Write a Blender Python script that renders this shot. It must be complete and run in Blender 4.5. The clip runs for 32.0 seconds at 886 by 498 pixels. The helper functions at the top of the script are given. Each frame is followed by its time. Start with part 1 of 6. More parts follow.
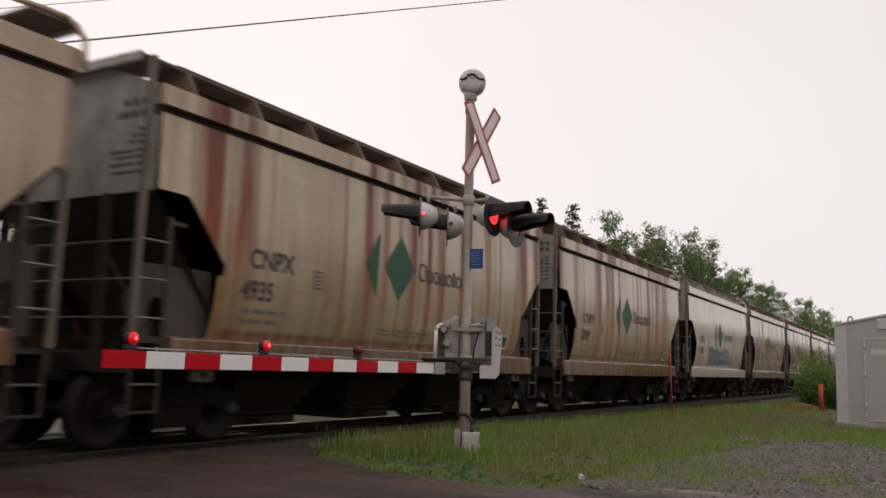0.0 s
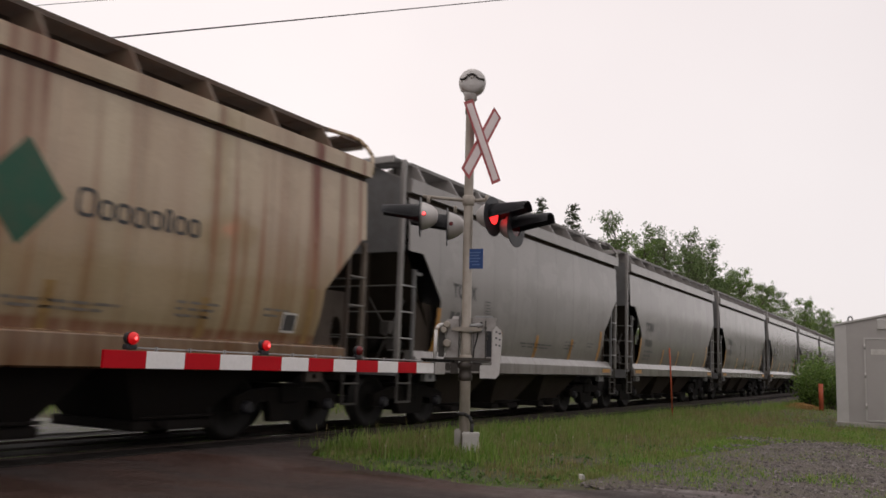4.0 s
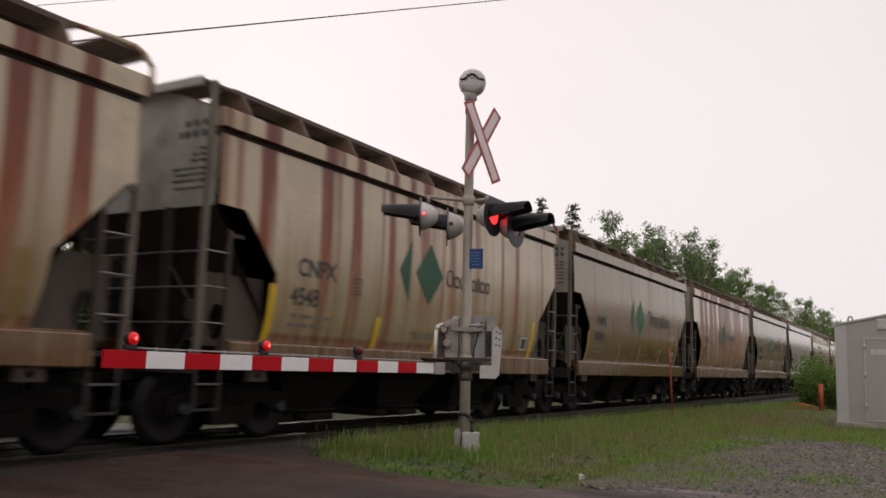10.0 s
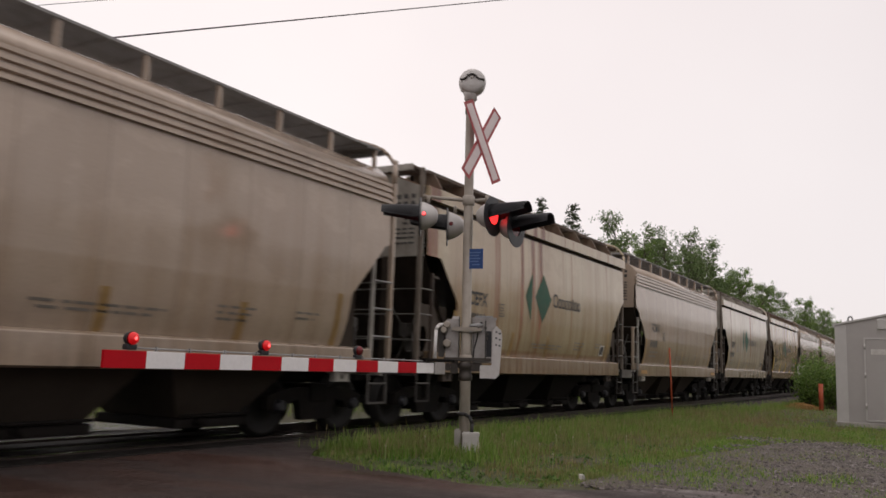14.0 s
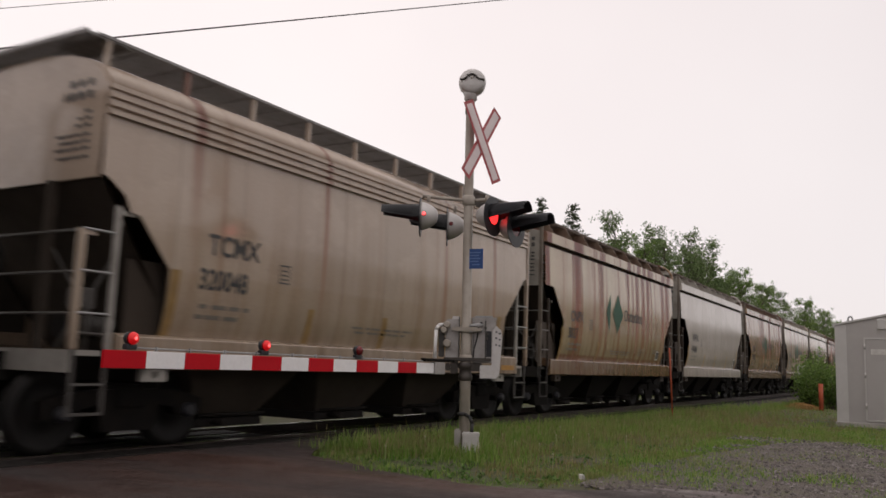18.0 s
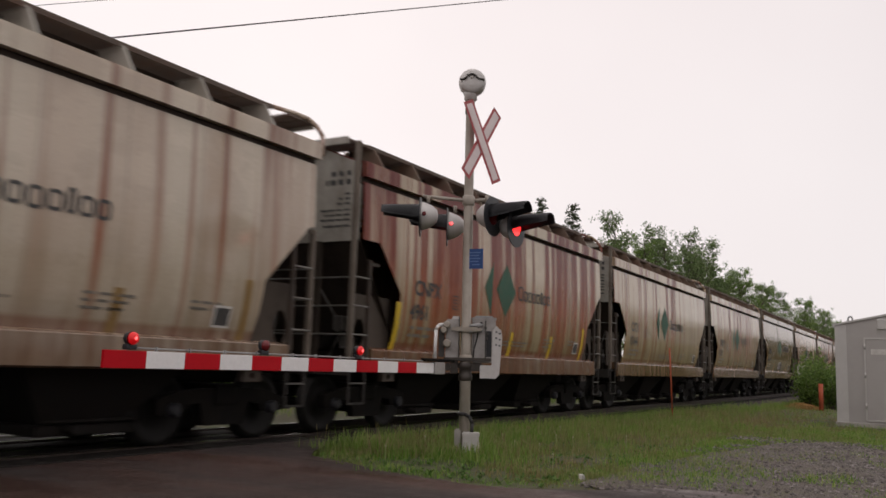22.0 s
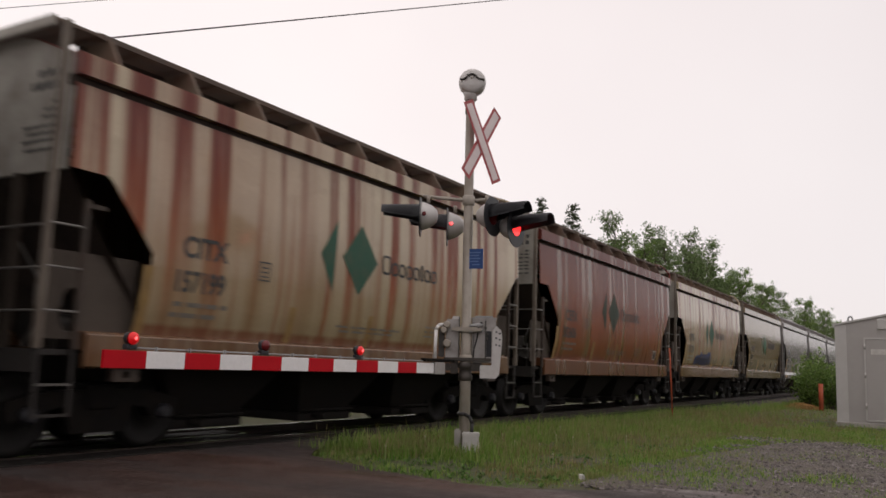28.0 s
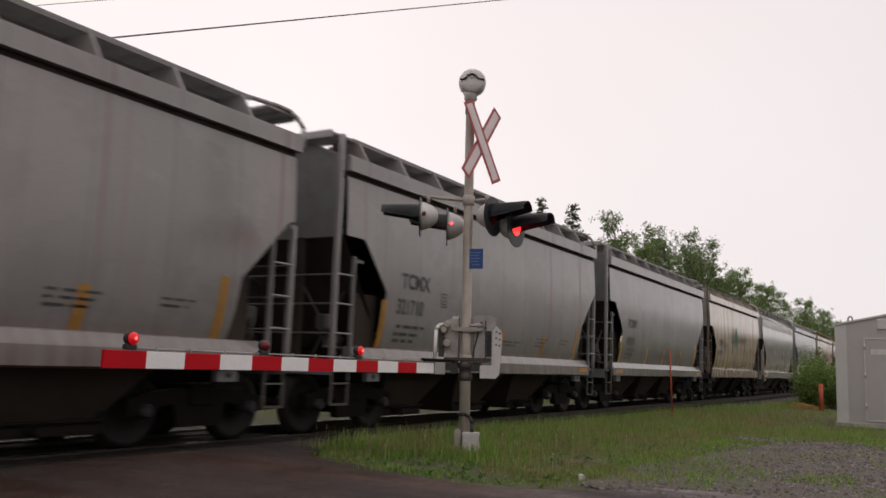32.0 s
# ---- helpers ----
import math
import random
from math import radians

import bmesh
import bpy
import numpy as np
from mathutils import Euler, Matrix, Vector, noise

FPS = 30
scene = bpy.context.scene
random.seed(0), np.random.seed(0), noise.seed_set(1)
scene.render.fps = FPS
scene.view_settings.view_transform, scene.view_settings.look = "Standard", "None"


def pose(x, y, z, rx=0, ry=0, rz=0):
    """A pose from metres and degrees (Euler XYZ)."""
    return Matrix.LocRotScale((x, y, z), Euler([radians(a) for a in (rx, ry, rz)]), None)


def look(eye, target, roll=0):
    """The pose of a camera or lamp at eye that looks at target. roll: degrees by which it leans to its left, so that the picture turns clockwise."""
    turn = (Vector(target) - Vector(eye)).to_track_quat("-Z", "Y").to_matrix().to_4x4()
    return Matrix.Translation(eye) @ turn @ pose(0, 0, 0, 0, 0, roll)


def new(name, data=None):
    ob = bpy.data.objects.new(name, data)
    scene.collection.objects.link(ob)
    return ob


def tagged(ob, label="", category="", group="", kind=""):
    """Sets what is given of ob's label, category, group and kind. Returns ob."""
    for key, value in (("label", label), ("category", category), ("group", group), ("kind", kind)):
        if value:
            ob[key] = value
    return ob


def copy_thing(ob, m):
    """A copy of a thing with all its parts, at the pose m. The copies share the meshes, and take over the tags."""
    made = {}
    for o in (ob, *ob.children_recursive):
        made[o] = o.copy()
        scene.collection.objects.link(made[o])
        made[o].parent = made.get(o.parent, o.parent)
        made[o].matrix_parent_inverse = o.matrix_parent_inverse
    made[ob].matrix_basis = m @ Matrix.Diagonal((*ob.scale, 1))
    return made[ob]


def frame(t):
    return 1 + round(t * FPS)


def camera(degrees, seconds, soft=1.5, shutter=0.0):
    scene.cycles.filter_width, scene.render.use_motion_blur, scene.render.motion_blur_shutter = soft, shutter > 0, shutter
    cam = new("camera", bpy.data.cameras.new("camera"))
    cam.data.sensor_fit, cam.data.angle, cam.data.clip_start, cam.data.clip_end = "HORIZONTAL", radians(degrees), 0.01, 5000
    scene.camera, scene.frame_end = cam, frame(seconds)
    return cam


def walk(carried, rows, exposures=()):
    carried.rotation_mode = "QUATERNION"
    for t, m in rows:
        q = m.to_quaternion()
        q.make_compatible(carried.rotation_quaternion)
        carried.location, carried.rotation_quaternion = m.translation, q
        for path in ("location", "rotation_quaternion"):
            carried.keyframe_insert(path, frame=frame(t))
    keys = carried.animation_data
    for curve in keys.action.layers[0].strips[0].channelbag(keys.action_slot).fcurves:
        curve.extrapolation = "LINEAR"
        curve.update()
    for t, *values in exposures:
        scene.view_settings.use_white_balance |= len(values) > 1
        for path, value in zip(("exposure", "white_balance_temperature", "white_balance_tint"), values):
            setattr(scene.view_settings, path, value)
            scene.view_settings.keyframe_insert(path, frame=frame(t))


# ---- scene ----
# World: x runs along the track, away from the camera; y leads across it; z = 0 is the top of the rails.
cam = camera(56.31, 32.0, soft=1.6, shutter=0.18)
EYE = (0.0, 0.0, 1.14)
YAW, PITCH = radians(30.618), radians(7.912)
AIM = (EYE[0] + math.cos(YAW) * math.cos(PITCH), EYE[1] + math.sin(YAW) * math.cos(PITCH), EYE[2] + math.sin(PITCH))
walk(cam, [(0.0, look(EYE, AIM, 1.948)), (32.0, look(EYE, AIM, 1.948))], [(0.0, 0.0), (32.0, 0.0)])

# ---- light: a bright overcast sky ----
world = bpy.data.worlds.new("overcast_sky")
scene.world = world
world.use_nodes = True
wn, wl = world.node_tree.nodes, world.node_tree.links
sky = wn.new("ShaderNodeTexSky")
sky.sky_type, sky.sun_disc = "NISHITA", False
sky.sun_elevation, sky.sun_rotation = radians(50), radians(200)
sky_gain = wn.new("ShaderNodeVectorMath")
sky_gain.operation = "SCALE"
sky_gain.inputs["Scale"].default_value = 0.06
cloud_coord = wn.new("ShaderNodeTexCoord")
cloud = wn.new("ShaderNodeTexNoise")
cloud.inputs["Scale"].default_value, cloud.inputs["Detail"].default_value = 1.4, 4.0
cloud_ramp = wn.new("ShaderNodeValToRGB")
cloud_ramp.color_ramp.elements[0].position, cloud_ramp.color_ramp.elements[0].color = 0.3, (0.97, 0.875, 0.87, 1)
cloud_ramp.color_ramp.elements[1].position, cloud_ramp.color_ramp.elements[1].color = 0.7, (1.07, 0.985, 0.97, 1)
cloud_mix = wn.new("ShaderNodeMixRGB")
cloud_mix.inputs[0].default_value = 0.92
wl.new(cloud_coord.outputs["Generated"], cloud.inputs["Vector"])
wl.new(cloud.outputs["Fac"], cloud_ramp.inputs[0])
wl.new(sky.outputs[0], sky_gain.inputs[0])
wl.new(sky_gain.outputs[0], cloud_mix.inputs[1])
wl.new(cloud_ramp.outputs[0], cloud_mix.inputs[2])
# the cover is thicker towards the far end of the line and behind the viewer
cover_axis, cover_sum, cover_ramp, cover = wn.new("ShaderNodeSeparateXYZ"), wn.new("ShaderNodeMath"), wn.new("ShaderNodeValToRGB"), wn.new("ShaderNodeMixRGB")
cover_sum.operation, cover.blend_type, cover.inputs[0].default_value = "MULTIPLY_ADD", "MULTIPLY", 1.0
cover_sum.inputs[1].default_value = 0.5
cover_ramp.color_ramp.elements[0].position, cover_ramp.color_ramp.elements[0].color = 0.05, (0.895, 0.902, 0.912, 1)
cover_ramp.color_ramp.elements[1].position, cover_ramp.color_ramp.elements[1].color = 0.75, (1.06, 1.055, 1.05, 1)
wl.new(cloud_coord.outputs["Generated"], cover_axis.inputs[0])
wl.new(cover_axis.outputs[2], cover_sum.inputs[0])
wl.new(cover_axis.outputs[1], cover_sum.inputs[2])
wl.new(cover_sum.outputs[0], cover_ramp.inputs[0])
wl.new(cloud_mix.outputs[0], cover.inputs[1])
wl.new(cover_ramp.outputs[0], cover.inputs[2])
wl.new(cover.outputs[0], wn["Background"].inputs[0])
wn["Background"].inputs[1].default_value = 1.0
sun = new("sun", bpy.data.lights.new("sun", "SUN"))
sun.data.energy, sun.data.angle, sun.data.color = 0.5, radians(60), (1, 0.96, 0.92)
sun.matrix_world = look((0, 0, 40), (6, 9, 0))


# ---- materials ----
class Nodes:
    """A small helper to wire up node materials."""

    def __init__(self, name, rough=0.6, metal=0.0):
        self.mat = bpy.data.materials.new(name)
        self.mat.use_nodes = True
        self.n, self.l = self.mat.node_tree.nodes, self.mat.node_tree.links
        self.b = self.n["Principled BSDF"]
        self.b.inputs["Roughness"].default_value, self.b.inputs["Metallic"].default_value = rough, metal
        self.tc = self.n.new("ShaderNodeTexCoord")

    def coords(self, scale=(1, 1, 1), offset=(0, 0, 0), space="Object"):
        m = self.n.new("ShaderNodeMapping")
        m.inputs["Scale"].default_value, m.inputs["Location"].default_value = scale, offset
        self.l.new(self.tc.outputs[space], m.inputs["Vector"])
        return m.outputs[0]

    def noise(self, vec, scale, detail=3.0, rough=0.5):
        t = self.n.new("ShaderNodeTexNoise")
        t.inputs["Scale"].default_value, t.inputs["Detail"].default_value, t.inputs["Roughness"].default_value = scale, detail, rough
        self.l.new(vec, t.inputs["Vector"])
        return t.outputs["Fac"]

    def ramp(self, fac, *stops):
        r = self.n.new("ShaderNodeValToRGB")
        while len(r.color_ramp.elements) < len(stops):
            r.color_ramp.elements.new(0.5)
        for e, (p, c) in zip(r.color_ramp.elements, stops):
            e.position = p
            e.color = (c, c, c, 1) if isinstance(c, (int, float)) else (*c, 1)
        self.l.new(fac, r.inputs[0])
        return r.outputs[0]

    def mix(self, fac, a, b, kind="MIX"):
        m = self.n.new("ShaderNodeMixRGB")
        m.blend_type = kind
        for i, v in enumerate((fac, a, b)):
            if isinstance(v, (int, float)):
                m.inputs[i].default_value = v if i == 0 else (v, v, v, 1)
            elif isinstance(v, tuple):
                m.inputs[i].default_value = (*v, 1)
            else:
                self.l.new(v, m.inputs[i])
        return m.outputs[0]

    def math(self, op, a, b=0.5):
        m = self.n.new("ShaderNodeMath")
        m.operation = op
        for i, v in enumerate((a, b)):
            if isinstance(v, (int, float)):
                m.inputs[i].default_value = v
            else:
                self.l.new(v, m.inputs[i])
        return m.outputs[0]

    def axis(self, which):
        s = self.n.new("ShaderNodeSeparateXYZ")
        self.l.new(self.tc.outputs["Object"], s.inputs[0])
        return s.outputs[which]

    def color(self, socket):
        self.l.new(socket, self.b.inputs["Base Color"])
        return self

    def rough(self, socket):
        self.l.new(socket, self.b.inputs["Roughness"])
        return self

    def bump(self, fac, strength=0.2, distance=0.01):
        bp = self.n.new("ShaderNodeBump")
        bp.inputs["Strength"].default_value, bp.inputs["Distance"].default_value = strength, distance
        self.l.new(fac, bp.inputs["Height"])
        self.l.new(bp.outputs[0], self.b.inputs["Normal"])
        return self


def plain(name, col, rough=0.6, metal=0.0, wear=0.25, size=6.0, dirt=(0.08, 0.065, 0.05), grain=40.0, spec=0.4):
    """A worn surface: a base colour with soft dirt and fine grain."""
    k = Nodes(name, rough, metal)
    v = k.coords()
    big = k.noise(v, size, 4.0, 0.6)
    fine = k.noise(v, grain, 2.0)
    c = k.mix(k.ramp(big, (0.42, 0.0), (0.75, wear)), col, dirt)
    c = k.mix(k.ramp(fine, (0.3, 0.0), (0.7, 0.22)), c, tuple(x * 0.72 for x in col))
    k.b.inputs["Specular IOR Level"].default_value = spec
    return k.color(c).bump(fine, 0.12, 0.004).mat


def car_paint(seed, base, rust=0.4, grime=0.4, rust_col=(0.19, 0.036, 0.021), stain_col=(0.21, 0.105, 0.03), gloss=0.3, shine=0.6):
    """Weathered glossy car paint: panels of slightly different tone, vertical streaks of rust, yellow stains and a film of dirt."""
    k = Nodes("car_paint", gloss)
    o = seed * 7.31
    broad = k.noise(k.coords((1.0, 0.0, 0.012), (o, 0, 0)), 1.0, 1.0, 0.5)
    narrow = k.noise(k.coords((1.0, 0.0, 0.02), (o + 31, 0, 0)), 2.9, 1.5, 0.5)
    blot = k.noise(k.coords((0.8, 0.8, 0.9), (o + 5, 0, o)), 1.3, 4.0, 0.6)
    fine = k.noise(k.coords((1, 1, 1), (o, 0, 3)), 30.0, 3.0, 0.6)
    fall = k.noise(k.coords((3.0, 0.0, 0.3), (o + 77, 0, 0)), 2.5, 3.0, 0.6)
    cell = k.math("FLOOR", k.math("MULTIPLY", k.axis(0), 0.91))
    wn = k.n.new("ShaderNodeTexWhiteNoise")
    wn.noise_dimensions = "1D"
    k.l.new(k.math("ADD", cell, o), wn.inputs["W"])
    c = k.mix(k.math("MULTIPLY", wn.outputs["Value"], 0.28), base, tuple(x * 0.78 for x in base))
    c = k.mix(k.ramp(blot, (0.50, 0.0), (0.54, 0.35)), c, tuple(min(0.85, x * 1.18 + 0.01) for x in base))
    # yellow-brown stain, heavier towards the bottom
    lower = k.ramp(k.math("SUBTRACT", 3.3, k.axis(2)), (0.0, 0.3), (1.0, 1.0))
    stain = k.ramp(k.mix(0.5, k.noise(k.coords((0.9, 0.0, 0.1), (o + 13, 0, 0)), 3.4, 3.0, 0.6), narrow), (0.44, 0.0), (0.62, min(1.0, grime * 0.95)))
    c = k.mix(k.mix(1.0, stain, lower, "MULTIPLY"), c, stain_col)
    film = k.mix(1.0, k.ramp(k.math("SUBTRACT", 3.2, k.axis(2)), (0.0, 0.0), (1.0, min(0.55, grime * 0.65))), k.ramp(blot, (0.3, 0.45), (0.6, 1.0)), "MULTIPLY")
    c = k.mix(film, c, tuple(x * 0.9 for x in stain_col[:1]) + (stain_col[1] * 1.35, stain_col[2] * 1.7))
    long_fall = k.noise(k.coords((1.0, 0.0, 0.0), (o + 91, 0, 0)), 3.1, 2.0, 0.5)
    # rust streaks that run down from the roof edge: maroon above, orange and then ochre further down
    cut = 0.605 - 0.185 * min(rust, 0.95)
    top = min(1.0, 0.64 + 0.5 * rust) if rust > 0.02 else 0.0
    streak = k.ramp(k.mix(0.6, broad, narrow), (cut, 0.0), (cut + 0.06, top))
    worn = k.mix(1.0, streak, k.ramp(fall, (0.25, 0.75), (0.5, 1.0)), "MULTIPLY")
    ends = k.math("SUBTRACT", k.mix(0.5, k.axis(2), k.math("MULTIPLY", long_fall, 8.0)), 2.75)
    worn = k.mix(1.0, worn, k.ramp(ends, (0.0, max(0.12, rust * 1.1 - 0.3)), (0.7, 1.0)), "MULTIPLY")
    drip = k.ramp(k.noise(k.coords((1.0, 0.0, 0.02), (o + 53, 0, 0)), 3.7, 1.0, 0.5), (0.63, 0.0), (0.68, min(0.7, rust * 1.1)))
    worn = k.mix(1.0, worn, drip, "LIGHTEN")
    height = k.math("ADD", k.axis(2), k.math("MULTIPLY", k.math("SUBTRACT", blot, 0.5), 1.6))
    scale = k.ramp(k.math("MULTIPLY", k.math("SUBTRACT", height, 1.3), 0.38), (0.05, tuple(x * y for x, y in zip(rust_col, (1.3, 2.2, 1.6)))), (0.4, tuple(x * y for x, y in zip(rust_col, (1.45, 1.7, 1.0)))), (0.75, rust_col), (1.0, tuple(x * y for x, y in zip(rust_col, (0.8, 0.75, 1.2)))))
    scale = k.mix(k.ramp(fall, (0.45, 0.0), (0.62, 0.3)), scale, tuple(x * 0.5 for x in rust_col))
    # a faint wide blush of rust round the streaks
    blush = k.mix(1.0, k.ramp(k.noise(k.coords((1.0, 0.0, 0.05), (o + 19, 0, 0)), 0.9, 1.0, 0.5), (0.42, 0.0), (0.62, min(0.45, rust * 0.65))), k.ramp(k.math("SUBTRACT", k.axis(2), 1.6), (0.0, 0.25), (1.0, 1.0)), "MULTIPLY")
    c = k.mix(blush, c, (0.31, 0.16, 0.10))
    c = k.mix(worn, c, scale)
    # upright weld seams between the side sheets
    part_x = k.math("FRACT", k.math("MULTIPLY", k.axis(0), 0.91))
    seam = k.ramp(k.math("ABSOLUTE", k.math("SUBTRACT", part_x, 0.5)), (0.486, 0.0), (0.496, 1.0))
    c = k.mix(k.math("MULTIPLY", seam, 0.45), c, tuple(x * 0.45 for x in base))
    low = k.math("SUBTRACT", 1.75, k.axis(2))
    dirt = k.mix(1.0, k.ramp(low, (0.0, 0.0), (0.8, 0.55)), k.ramp(fall, (0.35, 0.15), (0.65, 1.0)), "MULTIPLY")
    c = k.mix(dirt, c, (0.075, 0.055, 0.04))
    # a rusty band where the side sheets meet the sill
    foot = k.ramp(k.math("ABSOLUTE", k.math("SUBTRACT", k.axis(2), 1.41)), (0.045, min(0.85, 1.6 * rust) if rust > 0.02 else 0.0), (0.1, 0.0))
    c = k.mix(k.mix(1.0, foot, k.ramp(fall, (0.3, 0.35), (0.6, 1.0)), "MULTIPLY"), c, (0.17, 0.055, 0.03))
    # the sill below the sheets is rustier
    sill = k.ramp(k.math("SUBTRACT", 1.36, k.axis(2)), (0.0, 0.0), (0.03, min(0.85, 1.5 * rust + 0.1) if rust > 0.02 else 0.0))
    c = k.mix(k.mix(1.0, sill, k.ramp(fall, (0.3, 0.6), (0.6, 1.0)), "MULTIPLY"), c, (0.10, 0.04, 0.016))
    c = k.mix(k.ramp(fine, (0.35, 0.0), (0.75, 0.14)), c, (0.07, 0.055, 0.045))
    k.color(c)
    k.rough(k.ramp(k.mix(0.35, worn, fall), (0.2, gloss), (0.75, gloss + 0.2)))
    k.l.new(k.ramp(worn, (0.0, shine), (0.9, 0.2)), k.b.inputs["Specular IOR Level"])
    wave = k.noise(k.coords((1.0, 1.0, 0.35), (o, 0, 0)), 1.1, 2.0)
    k.bump(k.mix(0.25, k.mix(0.06, wave, fine), seam), 0.3, 0.005)
    return k.mat


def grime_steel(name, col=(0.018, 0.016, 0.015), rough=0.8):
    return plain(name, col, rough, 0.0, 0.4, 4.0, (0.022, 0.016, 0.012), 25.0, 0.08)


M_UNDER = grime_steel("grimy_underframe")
M_TRUCK = grime_steel("grimy_truck_steel", (0.009, 0.008, 0.0075))
M_WHEEL = plain("wheel_steel", (0.010, 0.009, 0.0085), 0.65, 0.0, 0.4, 5.0, (0.02, 0.016, 0.013), 40.0, 0.2)
M_BEARING = plain("bearing_cap_steel", (0.022, 0.022, 0.027), 0.5, 0.2, 0.5, 8.0, (0.03, 0.027, 0.025))
M_GALV = plain("galvanised_steel", (0.33, 0.33, 0.33), 0.5, 0.35, 0.35, 5.0, (0.16, 0.14, 0.12))
M_RUNG_OLD = plain("worn_rung_steel", (0.2, 0.19, 0.178), 0.5, 0.3, 0.5, 5.0)
M_RUNG = plain("dull_rung_steel", (0.10, 0.095, 0.088), 0.55, 0.2, 0.4, 5.0)
M_GRATE = plain("grating_steel", (0.26, 0.25, 0.245), 0.6, 0.3, 0.4, 5.0)
M_GRATE_RUST = plain("rusty_grating", (0.11, 0.085, 0.07), 0.7, 0.1, 0.6, 4.0, (0.13, 0.06, 0.035))
M_GREEN = plain("green_logo_paint", (0.010, 0.095, 0.045), 0.5, 0, 0.25, 3.0, (0.05, 0.07, 0.04))
M_GREEN_OLD = plain("faded_green_logo_paint", (0.018, 0.085, 0.05), 0.6, 0, 0.45, 4.0, (0.09, 0.08, 0.05))
M_GREEN_RUSTY = plain("rust_filmed_green_logo_paint", (0.016, 0.034, 0.018), 0.6, 0, 0.5, 4.0, (0.06, 0.035, 0.02))
M_INK = plain("lettering_paint", (0.05, 0.05, 0.05), 0.6, 0, 0.3, 8.0, (0.15, 0.13, 0.11))
M_YELLOW = plain("reflective_strip", (0.36, 0.175, 0.03), 0.5, 0, 0.5, 7.0, (0.16, 0.09, 0.04))
M_YELLOW_OLD = plain("faded_reflective_strip", (0.27, 0.17, 0.06), 0.6, 0, 0.6, 6.0, (0.16, 0.10, 0.05))
M_YELLOW_NEW = plain("bright_yellow_strip", (0.62, 0.42, 0.02), 0.5, 0, 0.15, 7.0)
M_WHITE = plain("white_plate", (0.6, 0.58, 0.55), 0.5, 0, 0.3, 8.0)
M_CAST = plain("weathered_cast_metal", (0.37, 0.35, 0.335), 0.5, 0.2, 0.55, 7.0, (0.14, 0.115, 0.095))
M_POLE = plain("mast_paint", (0.36, 0.325, 0.28), 0.5, 0.15, 0.6, 3.0, (0.19, 0.15, 0.11))
M_BOX = plain("cast_aluminium_box", (0.54, 0.52, 0.505), 0.45, 0.2, 0.3, 4.0, (0.22, 0.19, 0.16))
M_COLLAR = plain("greasy_collar_steel", (0.045, 0.038, 0.033), 0.6, 0.1, 0.6, 8.0, (0.10, 0.085, 0.07))
M_SLOT = plain("shadowed_steel", (0.07, 0.065, 0.06), 0.7, 0.1, 0.4, 5.0)
M_BLACK = plain("black_hood", (0.022, 0.023, 0.027), 0.42, 0, 0.35, 6.0, (0.06, 0.06, 0.065))
M_RED = plain("red_reflective", (0.47, 0.004, 0.012), 0.45, 0, 0.1, 5.0, (0.30, 0.01, 0.015), 40.0, 0.15)
M_BARWHITE = plain("white_reflective", (0.80, 0.785, 0.775), 0.45, 0, 0.15, 6.0, (0.45, 0.43, 0.40))
M_SIGNRED = plain("crossbuck_red_edge", (0.40, 0.08, 0.085), 0.5, 0, 0.25, 5.0, (0.25, 0.12, 0.1))
M_SIGNWHITE = plain("crossbuck_face", (0.76, 0.66, 0.655), 0.45, 0, 0.25, 4.0, (0.4, 0.33, 0.32))
M_BLUE = plain("blue_sign", (0.016, 0.06, 0.21), 0.4, 0, 0.1, 5.0)
M_ORANGE = plain("orange_stake", (0.38, 0.07, 0.025), 0.6, 0, 0.3, 6.0)
M_CABLE = plain("black_cable", (0.015, 0.015, 0.015), 0.5, 0, 0.2)
M_WIRE = plain("overhead_wire", (0.10, 0.085, 0.09), 0.6, 0, 0.1)
M_CAB = plain("brushed_aluminium", (0.40, 0.38, 0.365), 0.45, 0.35, 0.25, 1.6, (0.24, 0.22, 0.2), 60.0)
M_CABTRIM = plain("aluminium_trim", (0.5, 0.485, 0.47), 0.4, 0.3, 0.2, 3.0, (0.3, 0.28, 0.25))
M_CONCRETE = plain("concrete", (0.36, 0.34, 0.31), 0.85, 0, 0.4, 5.0)
M_STRAW = plain("straw", (0.45, 0.27, 0.10), 0.9, 0, 0.4, 9.0)
M_RAIL = plain("rail_steel", (0.035, 0.024, 0.02), 0.6, 0.3, 0.3, 6.0)
M_RAILTOP = plain("polished_rail_top", (0.45, 0.44, 0.43), 0.22, 1.0, 0.2, 3.0)
M_TIE = plain("creosoted_wood", (0.016, 0.0135, 0.012), 0.75, 0, 0.5, 6.0, (0.03, 0.026, 0.023), 40.0, 0.15)


def glow(name, col, power):
    k = Nodes(name, 0.3)
    k.b.inputs["Base Color"].default_value = (*col, 1)
    k.b.inputs["Emission Color"].default_value = (*col, 1)
    k.b.inputs["Emission Strength"].default_value = power
    return k.mat


M_GLOW = glow("lit_red_lens", (1.0, 0.03, 0.03), 1.9)
M_GLOW_DIM = glow("lit_red_shell", (0.55, 0.005, 0.008), 0.35)
M_GLOW_HOT = glow("lit_lamp_core", (1.0, 0.10, 0.10), 2.0)
M_LENS = plain("unlit_red_lens", (0.13, 0.008, 0.01), 0.2, 0, 0.1)


